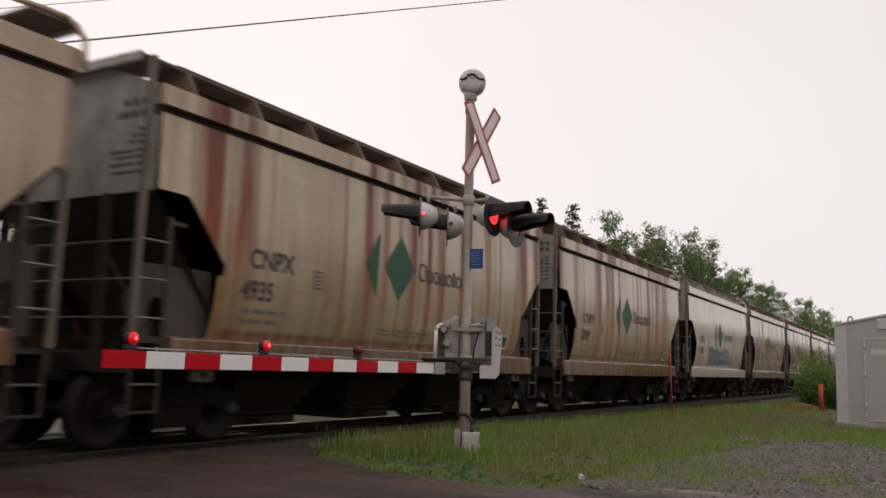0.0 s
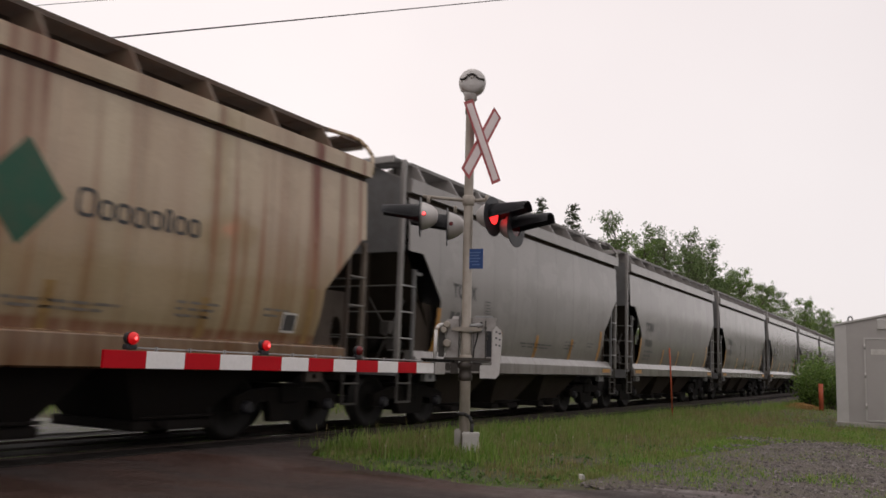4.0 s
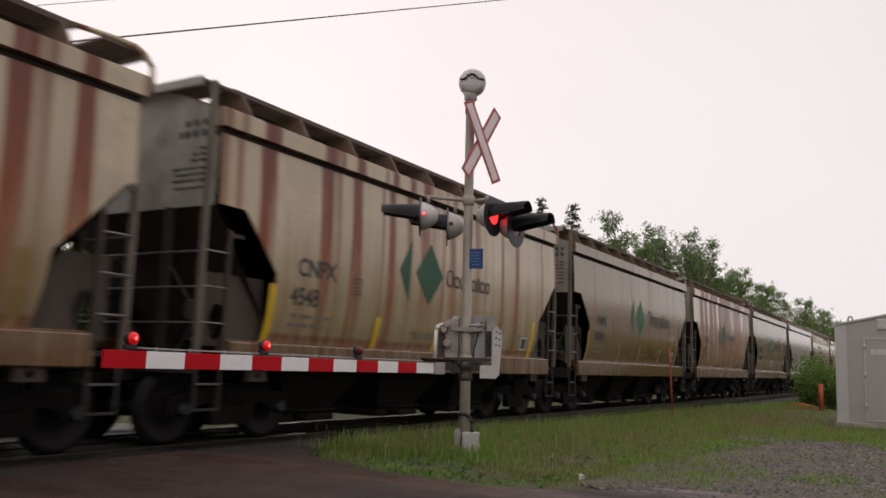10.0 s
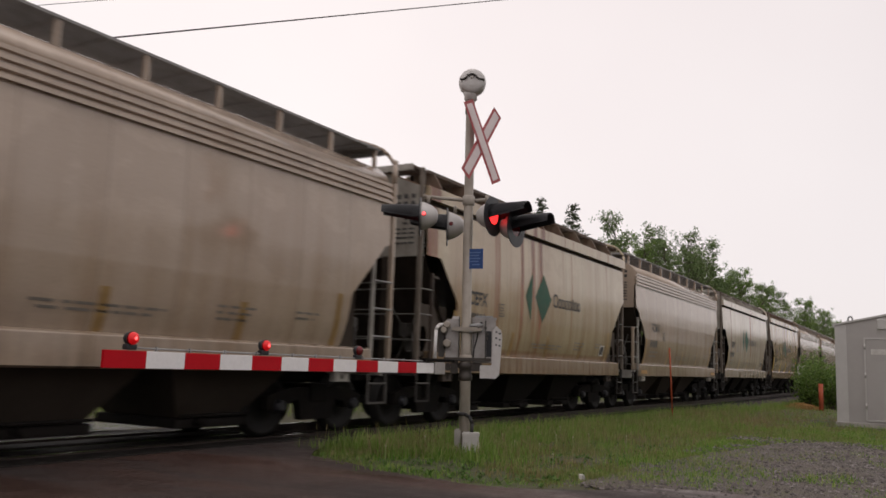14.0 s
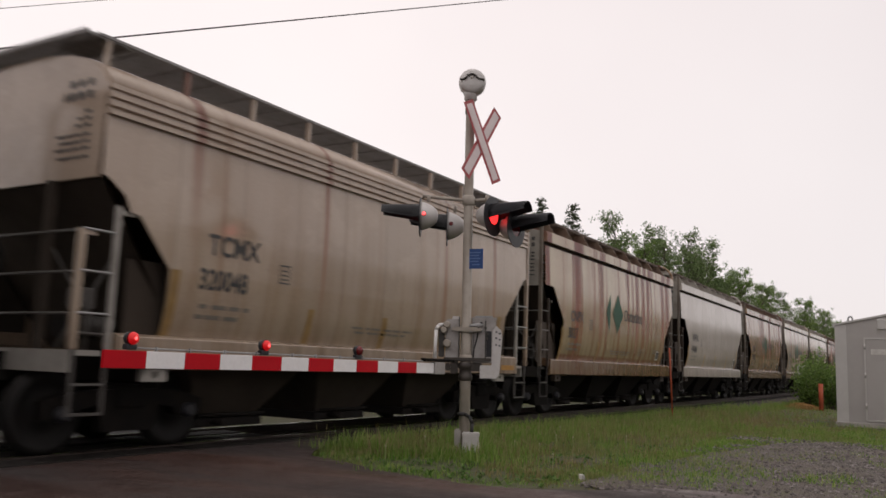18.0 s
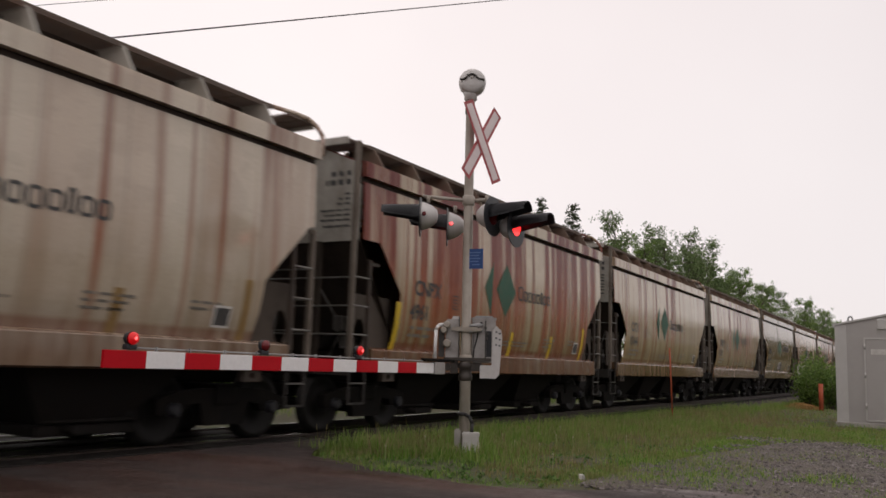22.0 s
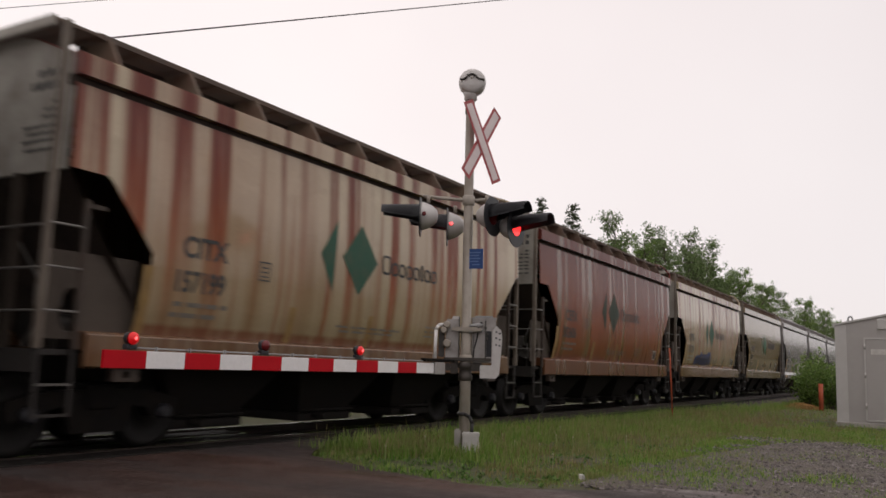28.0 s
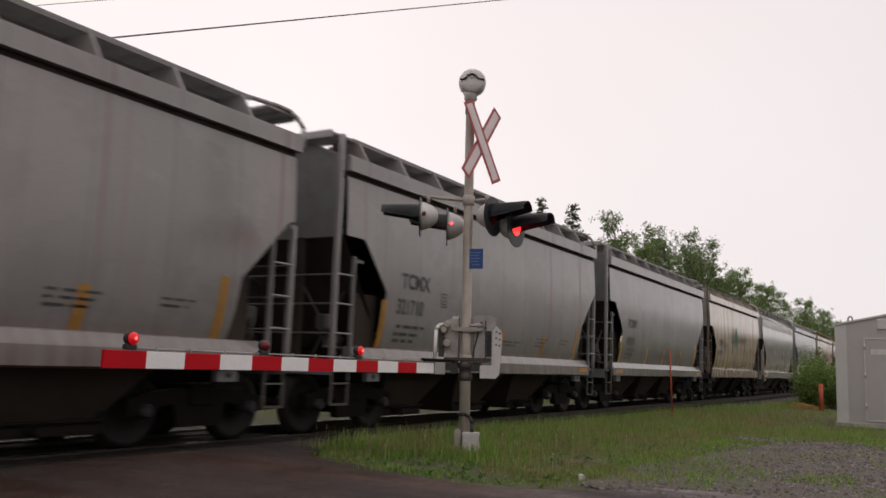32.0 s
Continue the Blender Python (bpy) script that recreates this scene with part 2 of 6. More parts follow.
def foliage(name, a, b, c, thin=True, faded=None):
    k = Nodes(name, 0.6)
    g = k.n.new("ShaderNodeNewGeometry")
    col = k.ramp(g.outputs["Random Per Island"], (0.0, a), (0.5, b), (1.0, c))
    if faded:
        v = k.coords()
        dry = k.mix(0.45, k.noise(v, 0.75, 3.0, 0.6), k.noise(v, 3.2, 3.0, 0.6))
        own = k.ramp(g.outputs["Random Per Island"], (0.0, 0.35), (1.0, 1.0))
        col = k.mix(k.mix(1.0, k.ramp(dry, (0.46, 0.0), (0.6, 0.85)), own, "MULTIPLY"), col, faded)
    k.color(col)
    k.b.inputs["Specular IOR Level"].default_value = 0.25
    if thin:
        tr, mx = k.n.new("ShaderNodeBsdfTranslucent"), k.n.new("ShaderNodeMixShader")
        mx.inputs[0].default_value = 0.45
        k.l.new(col, tr.inputs["Color"])
        k.l.new(k.b.outputs[0], mx.inputs[1])
        k.l.new(tr.outputs[0], mx.inputs[2])
        k.l.new(mx.outputs[0], k.n["Material Output"].inputs["Surface"])
    return k.mat


M_LEAF = foliage("poplar_leaves", (0.085, 0.13, 0.048), (0.145, 0.205, 0.08), (0.225, 0.29, 0.13))
M_LEAF_LIGHT = foliage("young_leaves", (0.075, 0.135, 0.028), (0.13, 0.21, 0.045), (0.21, 0.30, 0.085))
M_NEEDLE = foliage("spruce_needles", (0.04, 0.054, 0.028), (0.06, 0.08, 0.04), (0.09, 0.11, 0.06))
M_BLADE = foliage("grass_blades", (0.085, 0.185, 0.026), (0.165, 0.30, 0.042), (0.34, 0.41, 0.13), True, (0.25, 0.195, 0.11))
M_DRY = foliage("dry_grass_blades", (0.15, 0.14, 0.05), (0.24, 0.20, 0.085), (0.36, 0.31, 0.17))
M_WEED = foliage("weed_leaves", (0.05, 0.11, 0.022), (0.09, 0.17, 0.035), (0.16, 0.24, 0.06))
M_HEAD = plain("flower_head", (0.42, 0.40, 0.26), 0.8, 0, 0.4, 9.0, (0.35, 0.33, 0.15))
M_BARK = plain("bark", (0.09, 0.075, 0.06), 0.9, 0, 0.4, 6.0)
M_STONE = foliage("gravel_stones", (0.06, 0.053, 0.049), (0.13, 0.114, 0.105), (0.27, 0.245, 0.235), False)


def ground_mat():
    k = Nodes("grass_and_soil", 0.95)
    v = k.coords()
    n1, n2, n3 = k.noise(v, 0.35, 4.0, 0.6), k.noise(v, 2.2, 4.0, 0.6), k.noise(v, 24.0, 3.0)
    c = k.mix(k.ramp(n1, (0.4, 0.0), (0.65, 1.0)), (0.062, 0.075, 0.024), (0.08, 0.066, 0.036))
    c = k.mix(k.ramp(n2, (0.5, 0.0), (0.72, 0.8)), c, (0.10, 0.075, 0.05))
    c = k.mix(k.ramp(n3, (0.3, 0.0), (0.7, 0.5)), c, (0.03, 0.035, 0.012))
    return k.color(c).bump(k.mix(0.6, n3, n2), 0.6, 0.05).mat


def road_mat():
    k = Nodes("wet_road", 0.5)
    k.b.inputs["Specular IOR Level"].default_value = 0.35
    v = k.coords()
    n1, n2, n3 = k.noise(v, 0.5, 4.0, 0.6), k.noise(v, 3.0, 4.0, 0.65), k.noise(v, 45.0, 3.0, 0.7)
    track = k.noise(k.coords((0.9, 0.16, 1)), 1.2, 3.0, 0.6)
    c = k.mix(k.ramp(n1, (0.35, 0.0), (0.65, 1.0)), (0.036, 0.0195, 0.016), (0.068, 0.039, 0.032))
    c = k.mix(k.ramp(track, (0.42, 0.0), (0.6, 0.85)), c, (0.018, 0.013, 0.012))
    c = k.mix(k.ramp(n3, (0.5, 0.0), (0.75, 0.35)), c, (0.12, 0.085, 0.075))
    k.color(c)
    k.rough(k.ramp(k.mix(0.35, track, n2), (0.38, 0.3), (0.6, 0.8)))
    return k.bump(k.mix(0.5, n3, n2), 0.35, 0.012).mat


def gravel_mat():
    k = Nodes("gravel", 0.85)
    v = k.coords()
    n1, n2 = k.noise(v, 1.2, 4.0, 0.6), k.noise(v, 38.0, 3.0, 0.7)
    vo = k.n.new("ShaderNodeTexVoronoi")
    vo.inputs["Scale"].default_value = 55.0
    k.l.new(v, vo.inputs["Vector"])
    c = k.mix(k.ramp(vo.outputs["Distance"], (0.0, 1.0), (0.6, 0.0)), (0.06, 0.048, 0.040), (0.15, 0.125, 0.107))
    c = k.mix(k.ramp(n1, (0.45, 0.0), (0.7, 0.6)), c, (0.10, 0.072, 0.052))
    n3 = k.noise(k.coords((1, 1, 1), (3, 8, 0)), 2.6, 4.0, 0.65)
    c = k.mix(k.ramp(n3, (0.5, 0.0), (0.62, 0.7)), c, (0.075, 0.075, 0.03))
    c = k.mix(k.ramp(n2, (0.55, 0.0), (0.7, 0.5)), c, (0.26, 0.235, 0.22))
    return k.color(c).bump(k.mix(0.5, vo.outputs["Distance"], n2), 0.7, 0.03).mat


def ballast_mat():
    k = Nodes("dark_ballast", 0.9)
    v = k.coords()
    vo = k.n.new("ShaderNodeTexVoronoi")
    vo.inputs["Scale"].default_value = 16.0
    k.l.new(v, vo.inputs["Vector"])
    n1 = k.noise(v, 1.0, 4.0)
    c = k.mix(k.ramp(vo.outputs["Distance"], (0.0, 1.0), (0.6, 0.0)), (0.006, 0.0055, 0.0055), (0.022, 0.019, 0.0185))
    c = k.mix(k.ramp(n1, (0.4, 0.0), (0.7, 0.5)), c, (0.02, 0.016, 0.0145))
    return k.color(c).bump(vo.outputs["Distance"], 0.8, 0.05).mat


M_GROUND, M_ROAD, M_GRAVEL, M_BALLAST = ground_mat(), road_mat(), gravel_mat(), ballast_mat()


# ---- mesh helpers ----
def poly(bm, pts):
    return bm.faces.new([bm.verts.new(p) for p in pts])


def box(bm, x0, x1, y0, y1, z0, z1):
    v = [bm.verts.new((x, y, z)) for x in (x0, x1) for y in (y0, y1) for z in (z0, z1)]
    for f in ((0, 1, 3, 2), (4, 6, 7, 5), (0, 4, 5, 1), (2, 3, 7, 6), (0, 2, 6, 4), (1, 5, 7, 3)):
        bm.faces.new([v[i] for i in f])


def rbox(bm, x0, x1, y0, y1, z0, z1, r):
    """A box with bevelled edges."""
    b = bmesh.new()
    box(b, x0, x1, y0, y1, z0, z1)
    bmesh.ops.bevel(b, geom=list(b.edges), offset=r, segments=2, affect="EDGES", profile=0.6)
    me = bpy.data.meshes.new("tmp")
    b.to_mesh(me)
    b.free()
    bm.from_mesh(me)
    bpy.data.meshes.remove(me)


def rod(bm, a, b, r, n=8, r2=None):
    """A round bar from a to b."""
    a, b = Vector(a), Vector(b)
    d = (b - a).normalized()
    u = d.orthogonal().normalized()
    w = d.cross(u)
    rings = []
    for p, q in ((a, r), (b, r if r2 is None else r2)):
        rings.append([bm.verts.new(p + (u * math.cos(t) + w * math.sin(t)) * q) for t in (2 * math.pi * i / n for i in range(n))])
    for i in range(n):
        f = bm.faces.new((rings[0][i], rings[0][(i + 1) % n], rings[1][(i + 1) % n], rings[1][i]))
        f.smooth = n > 5
    bm.faces.new(rings[0][::-1])
    bm.faces.new(rings[1])


def pipe(bm, pts, r, n=8):
    for a, b in zip(pts, pts[1:]):
        rod(bm, a, b, r, n)


def lathe(bm, axis_a, axis_b, prof, n=20):
    """Turns a profile of (place along the axis 0..1, radius) round the axis."""
    a, b = Vector(axis_a), Vector(axis_b)
    d = b - a
    u = d.normalized().orthogonal().normalized()
    w = d.normalized().cross(u)
    rings = [[bm.verts.new(a + d * s + (u * math.cos(t) + w * math.sin(t)) * r) for t in (2 * math.pi * i / n for i in range(n))] for s, r in prof]
    for ra, rb in zip(rings, rings[1:]):
        for i in range(n):
            bm.faces.new((ra[i], ra[(i + 1) % n], rb[(i + 1) % n], rb[i])).smooth = True
    bm.faces.new(rings[0][::-1])
    bm.faces.new(rings[-1])


def prism(bm, pts, axis, lo, hi):
    """Extrudes an outline of 2-D points along x, y or z."""
    def at(p, s):
        return {"x": (s, p[0], p[1]), "y": (p[0], s, p[1]), "z": (p[0], p[1], s)}[axis]
    a, b = [bm.verts.new(at(p, lo)) for p in pts], [bm.verts.new(at(p, hi)) for p in pts]
    bm.faces.new(a)
    bm.faces.new(b[::-1])
    for i in range(len(pts)):
        j = (i + 1) % len(pts)
        bm.faces.new((a[j], a[i], b[i], b[j]))


def mesh_of(bm, name, material):
    bmesh.ops.recalc_face_normals(bm, faces=bm.faces)
    me = bpy.data.meshes.new(name)
    bm.to_mesh(me)
    bm.free()
    me.materials.append(material)
    return me


def part(name, bm, material, parent, label=""):
    ob = new(name, mesh_of(bm, name, material) if isinstance(bm, bmesh.types.BMesh) else bm)
    ob.parent = parent
    return tagged(ob, label=label)


def thing(name, label, category, group="", at=None, kind=""):
    ob = new(name)
    if at is not None:
        ob.matrix_basis = at
    return tagged(ob, label, category, group, kind)


def made(fn, *args, **kw):
    bm = bmesh.new()
    fn(bm, *args, **kw)
    return bm


def single(name, bm, material, label, category, kind="", group=""):
    return tagged(new(name, mesh_of(bm, name, material)), label, category, group, kind)


# ---- lettering, made flat before anything else stands ----
def letters(text, size):
    cu = bpy.data.curves.new("lettering", "FONT")
    cu.body, cu.size, cu.offset = text, size, 0.009
    ob = new("lettering_source", cu)
    me = bpy.data.meshes.new_from_object(ob.evaluated_get(bpy.context.evaluated_depsgraph_get()))
    bpy.data.objects.remove(ob)
    bpy.data.curves.remove(cu)
    return me


# each car: look, paint, rust, grime, mark, number, logo, spray
BEIGE, TAN, PALE = (0.465, 0.38, 0.258), (0.185, 0.136, 0.072), (0.55, 0.48, 0.385)
GREY, WHITE, BROWN, CREAM = (0.255, 0.24, 0.228), (0.47, 0.415, 0.375), (0.125, 0.05, 0.023), (0.42, 0.335, 0.265)
OCHRE = (0.28, 0.185, 0.095)
CARS = [
    ("old", BEIGE, 0.60, 0.7, "CNPX", "", 1, 0),
    ("old", BEIGE, 0.58, 0.45, "CNPX", "4935", 1, 0), ("old", BEIGE, 0.56, 0.4, "CNPX", "3389", 1, 0),
    ("old", PALE, 0.05, 0.12, "CITX", "151345", 1, 1), ("old", BEIGE, 0.42, 0.55, "CNPX", "4304", 1, 0),
    ("old", BEIGE, 0.50, 0.5, "CNPX", "3789", 1, 0), ("old", BEIGE, 0.45, 0.6, "CNPX", "4370", 1, 0),
    ("grey", GREY, 0.0, 0.12, "TCMX", "", 0, 0), ("grey", GREY, 0.0, 0.12, "TCMX", "", 0, 0),
    ("grey", GREY, 0.0, 0.12, "TCMX", "321893", 0, 0), ("grey", GREY, 0.0, 0.12, "TCMX", "321894", 0, 0),
    ("grey", GREY, 0.0, 0.12, "TCMX", "321825", 0, 0), ("grey", GREY, 0.0, 0.15, "TCMX", "321883", 0, 0),
    ("grey", (0.215, 0.205, 0.195), 0.0, 0.15, "TCMX", "312326", 2, 0), ("old", BEIGE, 0.48, 0.6, "CNPX", "3653", 1, 0),
    ("old", BEIGE, 0.5, 0.5, "CNPX", "4548", 1, 3), ("old", TAN, 0.25, 0.6, "CNPX", "150070", 2, 0),
    ("old", BEIGE, 0.78, 0.8, "CNPX", "4433", 1, 0), ("old", TAN, 0.22, 0.7, "CNPX", "150592", 2, 2),
    ("old", WHITE, 0.0, 0.1, "WFRX", "413977", 0, 0), ("ribbed", CREAM, 0.0, 0.3, "TCMX", "320026", 0, 0),
    ("old", BEIGE, 0.30, 0.5, "CEFX", "302900", 1, 0), ("ribbed", CREAM, 0.0, 0.3, "TCMX", "", 0, 0),
    ("old", PALE, 0.10, 0.35, "CNPX", "", 1, 0), ("old", BEIGE, 0.42, 0.6, "CNPX", "3646", 1, 3),
    ("ribbed", CREAM, 0.0, 0.3, "TCMX", "320047", 0, 0), ("ribbed", CREAM, 0.03, 0.4, "TCMX", "320048", 0, 0),
    ("old", BEIGE, 0.60, 0.5, "CNPX", "3627", 1, 0), ("old", WHITE, 0.0, 0.1, "WFRX", "414068", 0, 0),
    ("old", OCHRE, 0.62, 0.95, "CEFX", "302003", 1, 0), ("old", PALE, 0.48, 0.4, "CNPX", "4732", 1, 0),
    ("old", PALE, 0.40, 0.4, "ITFX", "33161", 1, 0), ("old", BEIGE, 0.85, 0.7, "CNPX", "4961", 1, 3),
    ("old", BEIGE, 0.46, 0.5, "CITX", "151641", 1, 0), ("old", BEIGE, 0.62, 0.5, "CNPX", "3551", 1, 0),
    ("old", TAN, 0.2, 0.6, "CNPX", "150465", 2, 2), ("old", BEIGE, 0.50, 0.6, "CITX", "151576", 1, 0),
    ("old", BEIGE, 0.72, 0.6, "CNPX", "", 1, 0), ("old", BEIGE, 0.5, 0.5, "CITX", "", 1, 0),
    ("old", WHITE, 0.12, 0.2, "CNPX", "", 3, 0), ("old", BEIGE, 0.6, 0.6, "CITX", "157199", 1, 0),
    ("old", BROWN, 1.3, 0.85, "CEFX", "302606", 4, 0), ("old", BEIGE, 0.55, 0.6, "CITX", "151259", 1, 4),
    ("old", TAN, 0.12, 0.45, "CNPX", "3218", 2, 0), ("grey", (0.25, 0.235, 0.23), 0.14, 0.1, "TCMX", "321706", 0, 0),
    ("grey", (0.245, 0.233, 0.227), 0.08, 0.1, "TCMX", "321712", 0, 0), ("grey", (0.245, 0.233, 0.227), 0.05, 0.1, "TCMX", "321710", 0, 0),
    ("grey", (0.245, 0.233, 0.227), 0.0, 0.12, "TCMX", "", 0, 0), ("old", PALE, 0.15, 0.9, "CNPX", "", 1, 0),
    ("ribbed", (0.36, 0.36, 0.34), 0.0, 0.3, "TCMX", "", 0, 0), ("grey", (0.28, 0.275, 0.265), 0.0, 0.2, "TCMX", "", 0, 0),
    ("old", BEIGE, 0.5, 0.5, "CNPX", "", 1, 0), ("old", BEIGE, 0.4, 0.5, "CNPX", "", 1, 0),
]
MARKS = {m: letters(m, 0.36) for m in ("CNPX", "CITX", "TCMX", "WFRX", "CEFX", "ITFX")}
NUMBERS = {c[5]: letters(c[5], 0.36) for c in CARS if c[5]}

# ---- the hopper cars ----
BODY = 11.0           # length of the body
HALF_WIDTH = ((1.20, 1.36), (1.32, 1.39), (1.5, 1.455), (1.75, 1.515), (2.1, 1.555), (2.6, 1.575), (3.2, 1.57), (3.7, 1.55), (3.99, 1.535))


def half_width(z):
    for (z0, w0), (z1, w1) in zip(HALF_WIDTH, HALF_WIDTH[1:]):
        if z <= z1:
            return w0 + (w1 - w0) * (z - z0) / (z1 - z0)
    return HALF_WIDTH[-1][1]


# how far from the car's end the side sheet begins, by height
FRONT_EDGE = ((1.2, 1.17), (2.28, 1.2), (3.0, 0.57), (3.055, 0.5), (3.06, 0.05), (5.0, 0.05))
REAR_EDGE = ((1.2, 1.05), (2.17, 0.95), (3.03, 0.12), (3.06, 0.0), (5.0, 0.0))
RIBBED_EDGE = ((1.2, 1.11), (2.13, 1.06), (2.69, 0.56), (2.71, 0.43), (2.87, 0.36), (3.05, 0.10), (3.06, 0.03), (5.0, 0.03))


def along(table, z):
    for (z0, a), (z1, b) in zip(table, table[1:]):
        if z <= z1:
            return a + (b - a) * (z - z0) / (z1 - z0)
    return table[-1][1]


def side_sheet(bm, sign, front):
    """One side of the body: a curved sheet 2 cm thick with the end corners cut away over the trucks."""
    zs = sorted({1.24, 1.34, 1.46, 1.6, 1.75, 1.95, 2.45, 3.3, 3.6, 3.85, 3.99} | {z for z, _ in front[1:-1]} | {z for z, _ in REAR_EDGE[1:-1]})
    skins = []
    for inset in (0.0, 0.02):
        rows = []
        for z in zs:
            a, b = along(front, z), BODY - along(REAR_EDGE, z)
            rows.append([bm.verts.new((a + (b - a) * i / 12, sign * (half_width(z) - inset), z)) for i in range(13)])
        for ra, rb in zip(rows, rows[1:]):
            for i in range(12):
                bm.faces.new((ra[i], ra[i + 1], rb[i + 1], rb[i])).smooth = True
        skins.append(rows)
    def rim(*corners):
        bm.faces.new([bm.verts.new(v.co) for v in corners])

    for i in (0, -1):
        for (a, b), (c, d) in zip(zip(skins[0], skins[1]), zip(skins[0][1:], skins[1][1:])):
            rim(a[i], b[i], d[i], c[i])
    for k in (0, -1):
        for i in range(12):
            rim(skins[0][k][i], skins[0][k][i + 1], skins[1][k][i + 1], skins[1][k][i])


def onto_side(me, x, z, stretch=1.0, lift=0.006):
    """Lays a flat mesh (x, y) on the near side of a car, its lower left corner at x, z."""
    out = me.copy()
    for v in out.vertices:
        px, pz = x + v.co.x * stretch, z + v.co.y
        v.co = (px, -half_width(pz) - lift, pz)
    return out


def patch(outline, lift=0.006, cuts=6):
    """A flat painted shape on the near side, cut into bands so that it follows the curve."""
    bm = bmesh.new()
    poly(bm, [(p[0], 0, p[1]) for p in outline])
    zs = [p[1] for p in outline]
    for i in range(1, cuts):
        z = min(zs) + (max(zs) - min(zs)) * i / cuts
        bmesh.ops.bisect_plane(bm, geom=list(bm.verts) + list(bm.edges) + list(bm.faces), plane_co=(0, 0, z), plane_no=(0, 0, 1))
    for v in bm.verts:
        v.co.y = -half_width(v.co.z) - lift
    return bm


def bars(rows, lift=0.006):
    bm = bmesh.new()
    for x0, x1, z0, z1 in rows:
        poly(bm, [(x0, -half_width(z0) - lift, z0), (x1, -half_width(z0) - lift, z0), (x1, -half_width(z1) - lift, z1), (x0, -half_width(z1) - lift, z1)])
    return bm


def word_shapes(x, size):
    """The owner's word as eight plain hollow rounded shapes."""
    bm = bmesh.new()
    for w, z0, z1 in ((0.36, 0.0, 0.46), (0.27, 0.0, 0.33), (0.27, 0.0, 0.33), (0.27, -0.02, 0.33), (0.28, 0.0, 0.33), (0.17, 0.0, 0.41), (0.27, 0.0, 0.33), (0.26, 0.0, 0.33)):
        cx, cz, rx, rz, k = x + w * size / 2, 2.56 + (z0 + z1) / 2 * size, w * size / 2, (z1 - z0) / 2 * size, 0.056 * size
        rings = [[], []]
        for i in range(16):
            c, q = math.cos(2 * math.pi * i / 16), math.sin(2 * math.pi * i / 16)
            c, q = math.copysign(abs(c) ** 0.6, c), math.copysign(abs(q) ** 0.6, q)
            for ring, (a, b) in zip(rings, ((rx, rz), (rx - k, rz - k))):
                z = cz + q * b
                ring.append(bm.verts.new((cx + c * a, -half_width(z) - 0.006, z)))
        for i in range(16):
            j = (i + 1) % 16
            bm.faces.new((rings[0][i], rings[0][j], rings[1][j], rings[1][i]))
        x += (w + 0.045) * size
    return bm


def dashes(rows, seed, tall=0.032):
    """Lines of small stencilled print, too small to read: short bars with gaps."""
    rng = random.Random(seed)
    out = []
    for x0, x1, z in rows:
        x = x0
        while x < x1:
            w = rng.uniform(0.10, 0.30)
            out.append((x, min(x + w, x1), z, z + tall))
            x += w + rng.uniform(0.03, 0.09)
    return bars(out)


def grating(bm, x0, x1, y0, y1, z):
    n = max(3, round(abs(y1 - y0) / 0.038))
    for i in range(n + 1):
        y = y0 + (y1 - y0) * i / n
        box(bm, x0, x1, y - 0.008, y + 0.008, z - 0.035, z)
    m = max(2, round((x1 - x0) / 0.6))
    for i in range(m + 1):
        x = x0 + (x1 - x0) * i / m
        box(bm, x - 0.012, x + 0.012, y0, y1, z - 0.045, z - 0.008)


def wheel_pair(bm):
    for s in (-1, 1):
        lathe(bm, (0, s * 0.60, 0), (0, s * 0.80, 0), ((0.0, 0.15), (0.25, 0.16), (0.3, 0.36), (0.32, 0.485), (0.45, 0.485), (0.52, 0.457), (1.0, 0.45), (1.0, 0.37), (0.85, 0.34), (0.75, 0.17), (1.0, 0.13)), 24)
    rod(bm, (0, -0.98, 0), (0, 0.98, 0), 0.075, 10)
    for s in (-1, 1):
        lathe(bm, (0, s * 1.03, 0), (0, s * 1.15, 0), ((0, 0.09), (0.6, 0.095), (0.7, 0.07), (1, 0.065)), 14)


def side_frame(bm, s):
    y0, y1 = (s * 0.92, s * 1.06) if s > 0 else (s * 1.06, s * 0.92)
    prism(bm, [(-1.12, 0.40), (-1.12, 0.60), (-0.85, 0.68), (-0.42, 0.72), (0.42, 0.72), (0.85, 0.68), (1.12, 0.60), (1.12, 0.40), (0.72, 0.40), (0.66, 0.50), (0.44, 0.54), (0.36, 0.24), (-0.36, 0.24), (-0.44, 0.54), (-0.66, 0.50), (-0.72, 0.40)], "y", y0, y1)


def spring_nest(bm, s):
    for dx in (-0.17, 0.0, 0.17):
        for k in range(5):
            lathe(bm, (dx, s * 0.99, 0.26 + k * 0.05), (dx, s * 0.99, 0.295 + k * 0.05), ((0, 0.06), (0.5, 0.075), (1, 0.06)), 8)


def truck_parts(parent):
    for s in (-1, 1):
        part("side_frame", made(side_frame, s), M_TRUCK, parent)
        part("spring_nest", made(spring_nest, s), M_TRUCK, parent)
    part("bolster", made(rbox, -0.2, 0.2, -1.1, 1.1, 0.5, 0.78, 0.04), M_TRUCK, parent)
    wheels = made(wheel_pair)
    me = mesh_of(wheels, "wheelset", M_WHEEL)
    me.materials.append(M_BEARING)
    for f in me.polygons:
        f.material_index = 1 if abs(f.center.y) > 1.02 else 0
    for dx in (-0.89, 0.89):
        w = part("wheelset", me, None, parent)
        w.matrix_basis = pose(dx, 0, 0.457)


